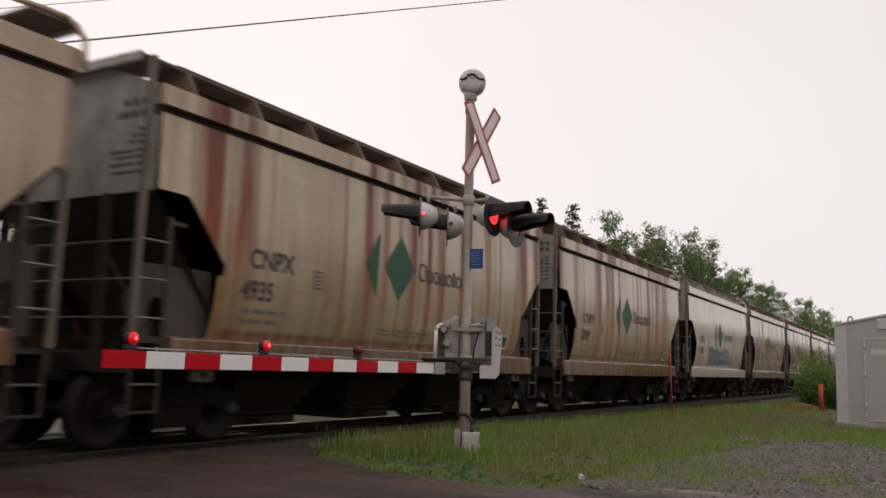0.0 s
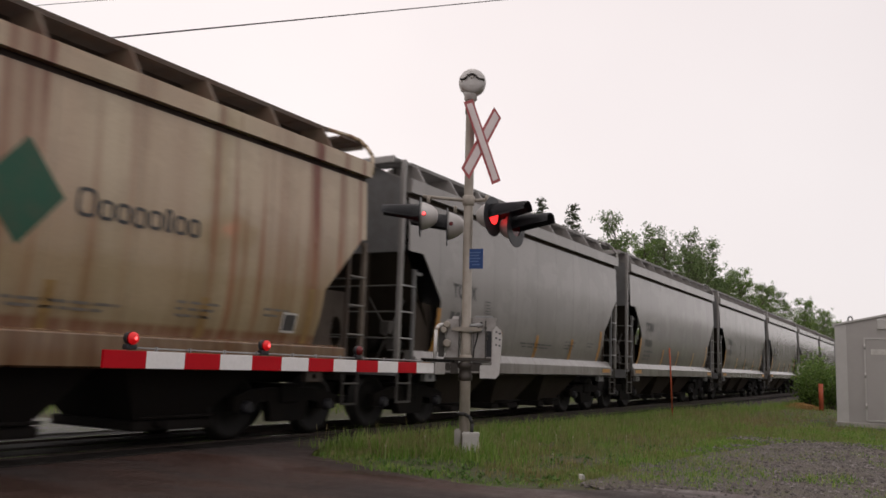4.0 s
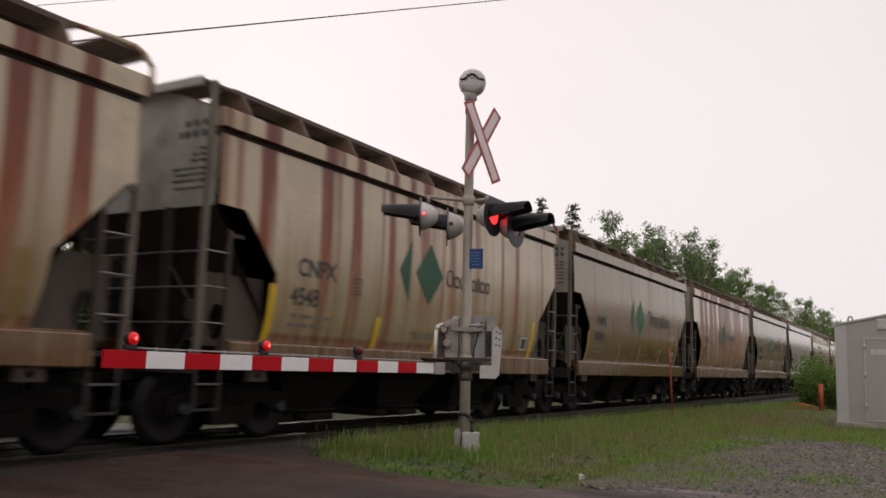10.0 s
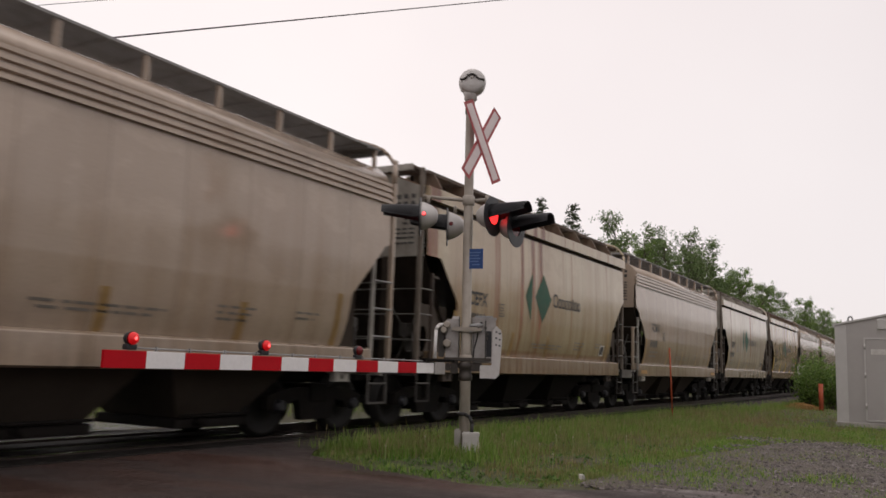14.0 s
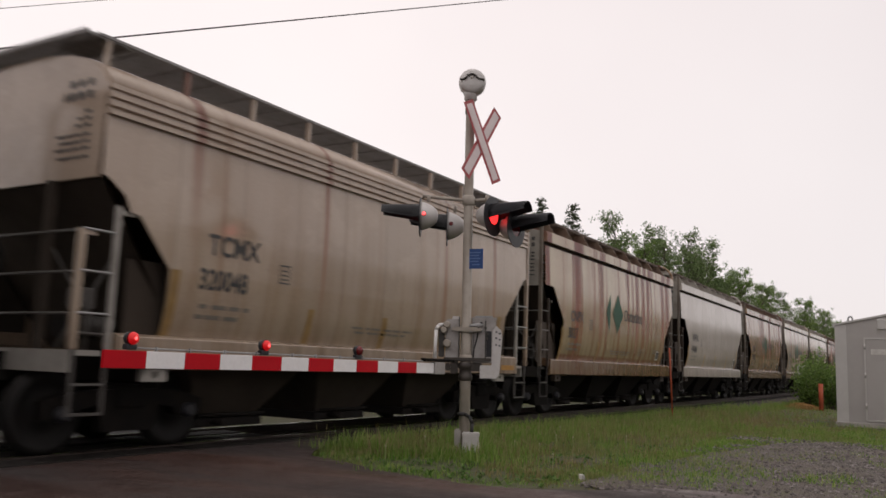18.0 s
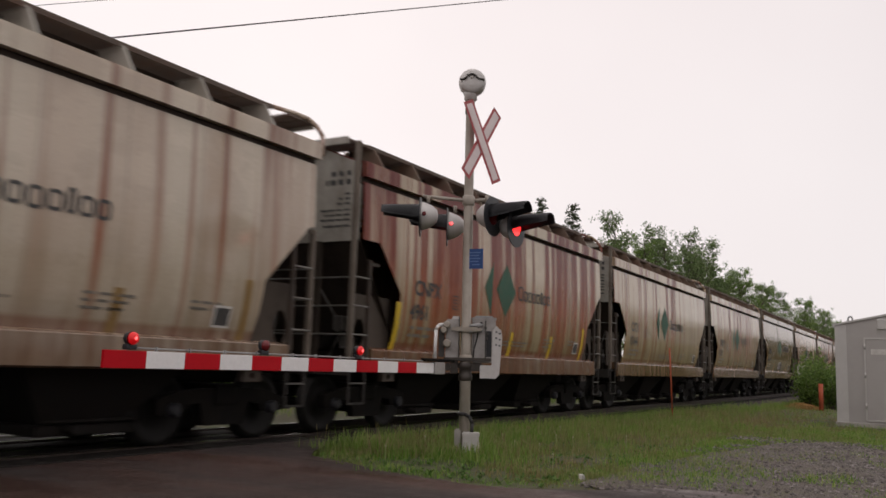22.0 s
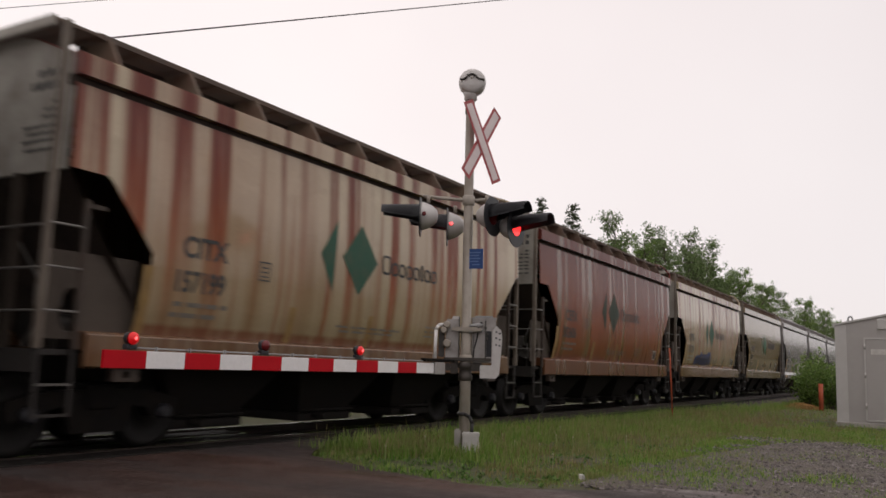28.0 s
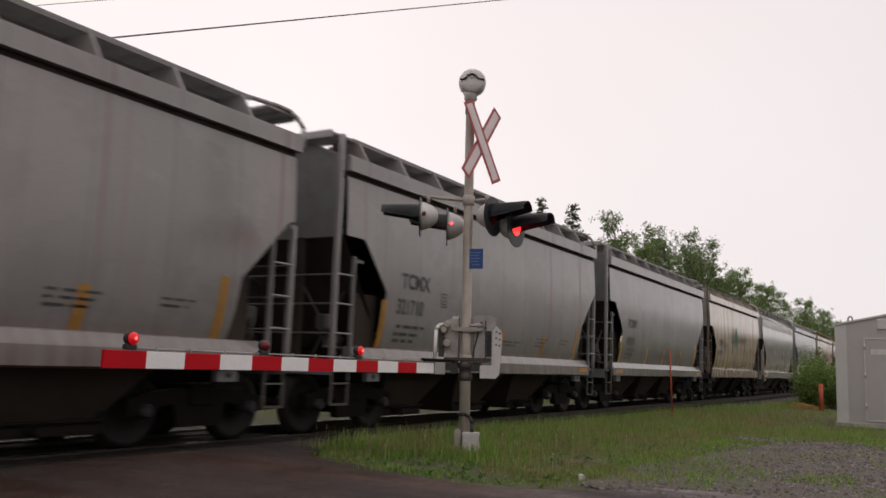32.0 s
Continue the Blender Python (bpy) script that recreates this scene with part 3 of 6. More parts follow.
def hopper_bay(bm, c):
    top = [(c - 1.27, -1.3, 1.24), (c + 1.27, -1.3, 1.24), (c + 1.27, 1.3, 1.24), (c - 1.27, 1.3, 1.24)]
    low = [(c - 0.55, -0.7, 0.30), (c + 0.55, -0.7, 0.30), (c + 0.55, 0.7, 0.30), (c - 0.55, 0.7, 0.30)]
    a, b = [bm.verts.new(p) for p in top], [bm.verts.new(p) for p in low]
    for i in range(4):
        bm.faces.new((a[i], a[(i + 1) % 4], b[(i + 1) % 4], b[i]))
    bm.faces.new(a)
    bm.faces.new(b[::-1])


def mirror(x, far):
    return BODY - x if far else x


def plate_with_hole(bm, rect, oval, y, far, thick=0.02):
    """An upright plate with an oval hole. rect: centre and half sizes along x and z; oval: the same of the hole."""
    n = 24
    rim, hole = [], []
    for i in range(n):
        t = 2 * math.pi * i / n
        c, q = math.cos(t), math.sin(t)
        k = min(1 / max(abs(c), 1e-6), 1 / max(abs(q), 1e-6))
        rim.append((rect[0] + rect[2] * c * k, rect[1] + rect[3] * q * k))
        hole.append((oval[0] + oval[2] * c, oval[1] + oval[3] * q))
    rings = []
    for dy in (0.0, thick):
        rings.append([[bm.verts.new((mirror(x, far), y + dy, z)) for x, z in r] for r in (rim, hole)])
    for i in range(n):
        j = (i + 1) % n
        for a, b in rings:
            bm.faces.new((a[i], a[j], b[j], b[i]))
        for k in (0, 1):
            bm.faces.new((rings[0][k][i], rings[0][k][j], rings[1][k][j], rings[1][k][i]))


# the outline of the roof across the car, from the middle to the eave
FLAT_ROOF = ((0.5, 4.66), (0.78, 4.60), (1.3, 4.39), (1.54, 4.33))
ROUND_ROOF = ((0.4, 4.60), (0.8, 4.55), (1.12, 4.46), (1.36, 4.35), (1.49, 4.23), (1.55, 4.10))


def across(half, low):
    """A closed outline (y, z) of the roof above a level bottom edge."""
    return [(-y, z) for y, z in half[::-1]] + list(half) + [(half[-1][0] - 0.03, low), (0.03 - half[-1][0], low)]


def build_car(look_name, paint, trim_mat, grate_mat):
    """One covered hopper with all its parts; its origin is at the rails under the middle of its front end."""
    car = thing("hopper_car", "", "freight car")
    for s in (-1, 1):
        part("side_panel", made(side_sheet, s, RIBBED_EDGE if look_name == "ribbed" else FRONT_EDGE), paint, car)
    # top chord under the roof edge
    for s in (-1, 1):
        bm = bmesh.new()
        if look_name == "ribbed":
            prof = [(1.48, 3.75)]
            for k in range(4):
                prof += [(1.60 - 0.006 * k, 3.75 + 0.1 * k), (1.60 - 0.006 * k, 3.80 + 0.1 * k), (1.542, 3.81 + 0.1 * k), (1.542, 3.84 + 0.1 * k)]
            prism(bm, [(s * a, b) for a, b in prof[:-1] + [(1.48, 4.115)]], "x", 0.03, BODY)
        else:
            box(bm, 0.02, BODY + 0.04, s * 1.47, s * 1.60, 4.075, 4.30)
            box(bm, 0.02, BODY + 0.04, s * 1.44, s * 1.565, 4.28, 4.33)
        part("top_chord", bm, paint, car)
        # a dark strip stands in for the shade under the roof edge
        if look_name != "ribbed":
            part("eave_gap", made(box, 0.0, BODY, s * 1.44, s * 1.50, 3.96, 4.08), M_DEEP, car, "dark strip for the shade under the roof edge")
    # roof
    bm = bmesh.new()
    prism(bm, across(ROUND_ROOF if look_name == "ribbed" else FLAT_ROOF, 4.09), "x", 0.06, BODY - 0.06)
    if look_name == "ribbed":
        for f in bm.faces:
            f.smooth = len(f.verts) == 4 and f.calc_center_median().z > 4.15
    part("roof", bm, paint, car)
    # side sills
    for s in (-1, 1):
        bm = bmesh.new()
        lip = [(1.41, 1.365), (1.45, 1.35), (1.54, 1.225), (1.555, 1.20)] if look_name == "grey" else [(1.42, 1.365), (1.46, 1.36), (1.545, 1.335), (1.556, 1.32)]
        prism(bm, [(s * 1.30, 1.365)] + [(s * a, b) for a, b in lip] + [(s * 1.555, 0.99), (s * 1.50, 0.965), (s * 1.50, 1.15), (s * 1.30, 1.2)], "x", 0.42, BODY - 0.36)
        part("side_sill", bm, paint, car)
    part("center_sill", made(box, -0.25, BODY + 0.25, -0.33, 0.33, 0.80, 1.12), M_UNDER, car)
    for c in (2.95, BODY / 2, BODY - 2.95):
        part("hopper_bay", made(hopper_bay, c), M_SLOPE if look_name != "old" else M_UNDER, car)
        bm = bmesh.new()
        rbox(bm, c - 0.66, c + 0.66, -0.8, 0.8, 0.19, 0.32, 0.03)
        rod(bm, (c - 0.3, -1.05, 0.27), (c - 0.3, -0.7, 0.27), 0.05, 8)
        rod(bm, (c - 0.62, -0.86, 0.36), (c + 0.62, -0.86, 0.36), 0.022, 6)
        part("outlet_gate", bm, M_UNDER, car)
    for far in (0, 1):
        bm = bmesh.new()
        prism(bm, [(y, z - 0.012) for y, z in across(tuple((y * 0.975, z) for y, z in (ROUND_ROOF if look_name == "ribbed" else FLAT_ROOF)), 3.06)], "x", *sorted((mirror(0.02, far), mirror(0.055, far))))
        part("end_sheet", bm, paint if look_name == "ribbed" else M_SOOT_SHADE if look_name == "old" else trim_mat, car)
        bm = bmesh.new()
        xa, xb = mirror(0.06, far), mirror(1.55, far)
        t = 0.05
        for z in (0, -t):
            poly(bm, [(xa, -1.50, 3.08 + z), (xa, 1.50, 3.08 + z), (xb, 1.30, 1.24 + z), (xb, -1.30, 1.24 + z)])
        # coloured dark for the shade over the truck
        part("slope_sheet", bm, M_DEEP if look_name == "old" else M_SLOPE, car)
        # post beside the ladder: full height at the front, up to the eave of the cut at the rear
        post_x = -0.12 if not far else BODY + (0.15 if look_name == "ribbed" else 0.04)
        stile_x = 0.30 if not far else BODY - 0.38
        post_top = (2.45 if look_name == "ribbed" else 4.63) if not far else (4.55 if look_name == "ribbed" else 3.02)
        for s in (-1, 1):
            bm = bmesh.new()
            if look_name == "old":
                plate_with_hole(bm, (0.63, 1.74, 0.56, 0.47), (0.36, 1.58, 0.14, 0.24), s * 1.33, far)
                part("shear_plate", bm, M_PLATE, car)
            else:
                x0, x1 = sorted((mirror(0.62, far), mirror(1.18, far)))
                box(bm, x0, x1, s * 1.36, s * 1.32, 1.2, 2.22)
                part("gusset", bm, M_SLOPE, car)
            bm = bmesh.new()
            rbox(bm, post_x - 0.035, post_x + 0.035, s * 1.51 - 0.04, s * 1.51 + 0.04, 1.16, post_top, 0.012)
            if far or look_name == "ribbed":
                box(bm, *sorted((post_x, mirror(0.05, far))), s * 1.51 - 0.02, s * 1.51 + 0.02, min(post_top, 3.9) - 0.06, min(post_top, 3.9))
            part("corner_post", bm, M_POST if look_name == "old" else paint, car)
            bm = bmesh.new()
            x0, x1 = sorted((mirror(0.0, far), mirror(0.08, far)))
            box(bm, x0, x1, s * 0.62, s * 0.74, 1.0, 3.06)
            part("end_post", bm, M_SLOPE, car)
            # ladder beside the corner, with its stile and rungs
            ladder = bmesh.new()
            rbox(ladder, stile_x - 0.028, stile_x + 0.028, s * 1.50, s * 1.56, 1.16, 2.76, 0.01)
            box(ladder, *sorted((stile_x, stile_x + (0.24 if not far else -0.24))), s * 1.52, s * 1.54, 2.67, 2.72)
            ladder = part("ladder", ladder, trim_mat, car)
            for z in (1.55, 2.0, 2.45):
                part("rung", made(rod, (post_x, s * 1.545, z), (stile_x, s * 1.545, z), 0.014, 6), M_RUNG_OLD if look_name == "old" else M_GALV, ladder)
            # steps that hang below the sill
            xs = sorted((post_x + (0.02 if not far else -0.04), stile_x))
            prism_pts = [(xs[0] - 0.018, 1.16), (xs[0] - 0.018, 0.47), (xs[1] + 0.018, 0.47), (xs[1] + 0.018, 1.16), (xs[1] - 0.018, 1.16), (xs[1] - 0.018, 0.50), (xs[0] + 0.018, 0.50), (xs[0] + 0.018, 1.16)]
            step = part("stirrup_step", made(prism, prism_pts, "y", s * 1.50, s * 1.53), TRIM_DARK if look_name == "old" else M_RIG, car)
            part("tread", made(box, xs[0], xs[1], s * 1.505, s * 1.535, 0.785, 0.81), M_RUNG, step)
            # bent grab rail between roof walk and eave at the rear
            if far:
                part("grab_rail", made(pipe, [(BODY - 0.75, s * 1.24, 4.72), (BODY - 0.2, s * 1.28, 4.745), (BODY + 0.02, s * 1.33, 4.72), (BODY + 0.09, s * 1.42, 4.62), (BODY + 0.11, s * 1.53, 4.46), (BODY + 0.10, s * 1.56, 4.15)], 0.034, 8), paint, car)
        for z in (1.55, 2.0, 2.45):
            part("end_rung", made(rod, (mirror(-0.05, far), -1.46, z), (mirror(-0.05, far), 1.46, z), 0.014, 6), M_RUNG, car)
        bm = bmesh.new()
        box(bm, *sorted((mirror(-0.08, far), mirror(0.3, far))), -1.46, 1.46, 1.10, 1.16)
        box(bm, *sorted((mirror(-0.1, far), mirror(-0.05, far))), -1.46, 1.46, 0.92, 1.16)
        part("end_sill", bm, TRIM_DARK if look_name == "old" else trim_mat, car)
        bm = bmesh.new()
        grating(bm, *sorted((mirror(-0.13, far), mirror(0.42, far))), -1.3, 1.3, 4.70)
        tagged(part("end_walk", bm, grate_mat, car), kind="stuff")
        low = 4.665 if look_name == "ribbed" else 4.60
        part("end_fascia", made(rbox, *sorted((mirror(-0.17, far), mirror(-0.13, far))), -1.32, 1.32, low, 4.725, 0.012), M_SOOT_SHADE if look_name == "old" else M_GRATE if look_name == "ribbed" else paint, car)
        # brake rods, levers and a valve in the open corner over the truck
        bm = bmesh.new()
        for a, b, r in (((0.08, -0.95, 1.18), (0.62, -1.12, 2.25), 0.022), ((0.15, -1.05, 1.62), (0.75, -0.85, 1.50), 0.03), ((0.1, -0.7, 2.3), (0.5, -1.15, 1.3), 0.018), ((0.05, -1.2, 1.35), (0.95, -1.2, 1.32), 0.02), ((0.3, -1.15, 1.16), (0.3, -1.15, 1.7), 0.025)):
            rod(bm, (mirror(a[0], far), a[1], a[2]), (mirror(b[0], far), b[1], b[2]), r, 6)
        rbox(bm, *sorted((mirror(0.18, far), mirror(0.42, far))), -1.12, -0.92, 1.62, 1.86, 0.03)
        rod(bm, (mirror(0.40, far), -1.0, 1.45), (mirror(0.72, far), -1.0, 1.45), 0.1, 10)
        part("brake_rigging", bm, M_RIG, car, "dull steel brake rods and valve")
        # coupler and air hose
        bm = bmesh.new()
        rbox(bm, *sorted((mirror(-0.45, far), mirror(0.3, far))), -0.1, 0.1, 0.76, 0.94, 0.03)
        rbox(bm, *sorted((mirror(-0.62, far), mirror(-0.38, far))), -0.17, 0.17, 0.70, 1.0, 0.05)
        part("coupler", bm, M_TRUCK, car)
        part("air_hose", made(pipe, [(mirror(-0.2, far), 0.3, 0.8), (mirror(-0.35, far), 0.3, 0.55), (mirror(-0.55, far), 0.2, 0.42), (mirror(-0.6, far), 0.05, 0.48)], 0.025, 6), M_CABLE, car)
        truck = part("truck", made(rbox, -0.5, 0.5, -0.3, 0.3, 0.55, 0.82, 0.04), M_TRUCK, car)
        truck.matrix_basis = pose(mirror(1.05, far), 0, 0)
        truck_parts(truck)
        # corner bracket plate under the sill
        part("jacking_pad", made(plate_with_hole, (1.02, 0.90, 0.17, 0.075), (1.02, 0.90, 0.045, 0.045), -1.49, far, 0.1), trim_mat, car)
        if look_name != "old":
            part("sill_strip", made(box, *sorted((mirror(0.50 if far else 0.6, far), mirror(1.1 if far else 1.2, far))), -1.561, -1.556, 1.06, 1.16), M_YELLOW, car, "orange reflective strip on the sill")
    # brake gear at the front end
    bm = bmesh.new()
    lathe(bm, (0.0, 0.35, 2.15), (0.05, 0.35, 2.15), ((0, 0.26), (0.3, 0.29), (1, 0.26)), 18)
    part("hand_brake_wheel", bm, M_UNDER, car)
    part("brake_cylinder", made(rod, (0.5, -0.35, 1.45), (0.95, -0.35, 1.45), 0.16, 12), M_UNDER, car)
    part("air_tank", made(rod, (BODY - 1.05, -0.55, 1.42), (BODY - 0.3, -0.55, 1.42), 0.2, 14), M_UNDER, car)
    # roof walks on brackets
    for s in (-1, 1):
        if look_name == "ribbed":
            tagged(part("running_board", made(grating, 0.0, BODY, s * 0.58, s * 1.32, 4.72), M_GRATE, car), kind="stuff")
            for i in range(10):
                x = 0.15 + (BODY - 0.3) * i / 9
                part("walk_post", made(box, x - 0.025, x + 0.025, s * 1.25, s * 1.31, 4.38, 4.70), paint, car)
        else:
            tagged(part("running_board", made(grating, 0.4, BODY - 0.75, s * 0.82, s * 1.30, 4.715), grate_mat, car), kind="stuff")
            bm = bmesh.new()
            box(bm, 0.4, BODY - 0.75, s * 1.285, s * 1.305, 4.655, 4.72)
            part("edge_strip", bm, grate_mat, car)
            part("walk_bearer", made(box, 0.45, BODY - 0.8, s * 0.86, s * 0.90, 4.42, 4.66), paint if look_name == "grey" else trim_mat, car)
            for i in range(9):
                x = 0.55 + (BODY - 1.5) * i / 8
                bm = bmesh.new()
                prism(bm, [(s * 0.72, 4.50), (s * 1.55, 4.32), (s * 1.34, 4.67), (s * 0.72, 4.67)], "x", x - 0.02, x + 0.02)
                box(bm, x - 0.012, x + 0.08, s * 0.72, s * 1.30, 4.645, 4.665)
                part("walk_bracket", bm, M_BRACKET if look_name == "old" else paint, car)
    # reflective strips along the near sill
    for x in (1.15, 3.72, 5.62, 7.75, BODY - 1.25):
        z1 = 2.15 if x in (1.15, BODY - 1.25) else 1.86
        part("reflective_strip", patch([(x - 0.07, 1.36), (x + 0.07, 1.36), (x + 0.07, z1), (x - 0.07, z1)]), M_YELLOW if look_name == "grey" else M_YELLOW_OLD, car)
    # small stencilled data, too small to read
    print_mat = M_FAINT if look_name != "grey" else M_INK
    tagged(part("stencil_block", dashes([(1.58, 2.45, 1.72), (1.55, 2.3, 1.59)] + ([(1.55, 2.2, 1.48)] if look_name == "grey" else []), 1, 0.055), print_mat, car), kind="stuff")
    tagged(part("stencil_block", dashes([(4.75, 6.5, 1.64), (4.85, 6.3, 1.57)], 2), print_mat, car), kind="stuff")
    tagged(part("stencil_block", dashes([(7.3, 8.0, 1.76), (7.3, 7.9, 1.68), (7.3, 7.85, 1.60)], 3), print_mat, car), kind="stuff")
    tagged(part("stencil_block", dashes([(8.8, 9.3, 1.78), (8.8, 9.2, 1.70)], 4), print_mat, car), kind="stuff")
    part("data_panel", bars([(2.95, 3.17, 2.40, 2.42), (2.95, 3.17, 2.16, 2.18), (2.95, 2.965, 2.18, 2.40), (3.155, 3.17, 2.18, 2.40), (3.0, 3.12, 2.33, 2.35), (3.0, 3.12, 2.27, 2.29), (3.0, 3.12, 2.21, 2.23)]), M_INK, car)
    if look_name == "old":
        placard = part("placard", patch([(9.2, 1.5), (9.5, 1.5), (9.5, 1.78), (9.2, 1.78)], cuts=2), M_WHITE, car, "small pale placard with a dark field")
        part("placard_field", patch([(9.23, 1.53), (9.47, 1.53), (9.47, 1.75), (9.23, 1.75)], 0.009, 2), M_INK, placard)
    bm = bmesh.new()
    for w, z, q in ((0.42, 4.12, 0.08), (0.5, 3.97, 0.09), (0.12, 3.80, 0.035), (0.22, 3.72, 0.035), (0.25, 3.64, 0.035), (0.6, 3.54, 0.03), (0.5, 3.46, 0.03), (0.58, 3.38, 0.03), (0.52, 3.28, 0.03)):
        y = -1.28
        while y < -1.28 + w:
            box(bm, 0.012, 0.018, y, min(y + 0.08 + 0.05 * math.sin(y * 40 + z), -1.28 + w), z, z + q)
            y += 0.15
    if look_name != "grey":
        tagged(part("end_stencil", bm, M_INK, car), kind="stuff")
    return car


# rusty brackets, with the shade under the roof walk in their colour
M_BRACKET = plain("shaded_rusty_bracket_paint", (0.15, 0.115, 0.085), 0.7, 0, 0.8, 3.0, (0.11, 0.04, 0.025))
M_RIG = plain("dull_brake_steel", (0.075, 0.068, 0.062), 0.6, 0.1, 0.6, 6.0, (0.03, 0.026, 0.023))
M_POST = plain("grimy_post_paint", (0.15, 0.125, 0.1), 0.65, 0, 0.75, 2.5, (0.07, 0.045, 0.032))
# grimy steel of slope sheets and eave strip, their shade in the colour
M_DEEP = plain("shaded_grimy_steel", (0.055, 0.042, 0.036), 0.85, 0, 0.6, 2.0, (0.012, 0.010, 0.009), 30.0, 0.08)
# shear plates, darker than the body paint to hold the shade they lie in
M_PLATE = plain("shaded_plate_steel", (0.085, 0.07, 0.058), 0.8, 0, 0.6, 2.2, (0.04, 0.03, 0.025), 30.0, 0.15)
M_FAINT = plain("worn_stencil_paint", (0.15, 0.135, 0.115), 0.6, 0, 0.5, 6.0, (0.24, 0.2, 0.16))
TRIM_DARK = plain("sooty_step_steel", (0.022, 0.019, 0.017), 0.7, 0, 0.5, 5.0, (0.04, 0.03, 0.024))
# shade of the open ends and hopper undersides is put into this colour
M_SLOPE = plain("shaded_dark_steel", (0.05, 0.04, 0.032), 0.85, 0, 0.6, 2.0, (0.028, 0.022, 0.018), 30.0, 0.1)
# sooty car ends; also the shade tone of the pale cars' brackets
M_SOOT_SHADE = plain("sooty_shaded_paint", (0.36, 0.34, 0.30), 0.65, 0, 0.75, 1.6, (0.10, 0.075, 0.055))
PAINTS = [car_paint(i, c[1], c[2], c[3], stain_col=(0.19, 0.092, 0.026) if c[0] != "grey" else (0.10, 0.10, 0.075), rust_col=(0.16, 0.034, 0.017) if c[1] == BROWN else (0.185, 0.036, 0.019), gloss=0.18 if c[0] == "grey" else 0.12) for i, c in enumerate(CARS)]
TRIM_GREY = plain("grey_trim", (0.15, 0.15, 0.15), 0.6, 0, 0.5, 3.0)
TRIM_OLD = plain("weathered_trim", (0.045, 0.034, 0.027), 0.7, 0, 0.6, 3.0, (0.07, 0.038, 0.024))
TRIM_PALE = plain("pale_trim", (0.33, 0.31, 0.28), 0.6, 0, 0.5, 3.0)
BASES = {"old": build_car("old", PAINTS[0], TRIM_OLD, M_GRATE_RUST), "grey": build_car("grey", PAINTS[7], TRIM_GREY, M_GRATE), "ribbed": build_car("ribbed", PAINTS[20], TRIM_PALE, M_GRATE)}
def logo_set(c, material, word_x, size):
    """The painted marks of a car: a half diamond, a diamond, and a word as plain blocks."""
    return (mesh_of(patch([(c - 0.98, 2.70), (c - 0.60, 3.26), (c - 0.67, 2.15)]), "logo_shape", material),
            mesh_of(patch([(c - 0.46, 2.71), (c + 0.01, 3.27), (c + 0.46, 2.71), (c - 0.01, 2.16)]), "logo_shape", material),
            mesh_of(word_shapes(word_x, size), "word_shape", M_INK))


LOGOS = {1: logo_set(5.20, M_GREEN_OLD, 5.80, 0.70), 2: logo_set(5.53, M_GREEN, 6.33, 1.0), 3: logo_set(5.40, M_GREEN, 6.02, 0.66), 4: logo_set(5.20, M_GREEN_RUSTY, 5.80, 0.70)}
PAINTED = ("side_panel", "top_chord", "roof", "side_sill", "grab_rail", "walk_post")

FIRST = -1
SPEED = 17.006
ANCHORS = (
    (-2, -17.91), (0, 6.41), (1, 18.58), (2, 31.04), (3, 43.21), (4, 55.41), (8, 104.29), (9, 116.49), (10, 128.69),
    (11, 140.89), (12, 153.03), (13, 165.21), (14, 177.44), (15, 189.59), (16, 201.82), (17, 213.97), (18, 226.13), (19, 238.36),
    (20, 250.52), (23, 287.12), (24, 299.28), (25, 311.78), (26, 323.84), (27, 336.02), (28, 348.19), (29, 360.35), (30, 372.45),
    (31, 384.62), (32, 396.71), (33, 408.76), (34, 420.9), (35, 433.07), (39, 481.44), (40, 493.57), (41, 505.64), (42, 517.8),
    (43, 529.92), (44, 542.07), (60, 736.95))
TRACK_Y = 9.27


def start_of(n):
    """Where the front of car n stands at the start."""
    for (n0, x0), (n1, x1) in zip(ANCHORS, ANCHORS[1:]):
        if n <= n1:
            return x0 + (x1 - x0) * (n - n0) / (n1 - n0)


def spray(seed, x0, x1, tall, stroke, lift=0.008):
    """Overlapping rounded loops of spray paint that spell nothing."""
    rng = random.Random(seed)
    bm = bmesh.new()
    x = x0
    while x < x1:
        rx, rz = rng.uniform(0.13, 0.26), tall * rng.uniform(0.3, 0.5)
        cx, cz, lean, power = x + rx, 1.42 + rz + rng.uniform(0.0, 0.08), rng.uniform(-0.25, 0.35), rng.uniform(0.5, 0.9)
        rings = [[], []]
        for i in range(18):
            c, q = math.cos(2 * math.pi * i / 18), math.sin(2 * math.pi * i / 18)
            c, q = math.copysign(abs(c) ** power, c), math.copysign(abs(q) ** power, q)
            for ring, k in zip(rings, (0.0, stroke * rng.uniform(0.8, 1.2))):
                z = max(1.38, cz + q * (rz - k))
                ring.append(bm.verts.new((cx + c * max(0.02, rx - k) + lean * q * rz, -half_width(z) - lift, z)))
        for i in range(18):
            j = (i + 1) % 18
            bm.faces.new((rings[0][i], rings[0][j], rings[1][j], rings[1][i]))
        x += rx * rng.uniform(1.0, 1.7)
    return bm


M_SPRAY = (None, plain("faded_spray_paint", (0.07, 0.17, 0.08), 0.6, 0, 0.9, 2.5, (0.16, 0.13, 0.28)), plain("pale_spray_paint", (0.4, 0.38, 0.36), 0.6, 0, 0.4, 5.0), None, plain("blue_spray_paint", (0.035, 0.05, 0.13), 0.6, 0, 0.4, 5.0), plain("pale_blue_spray_paint", (0.30, 0.36, 0.5), 0.6, 0, 0.5, 4.0), plain("black_spray_paint", (0.03, 0.03, 0.035), 0.6, 0, 0.4, 5.0))
TRAIN = []
used = set()
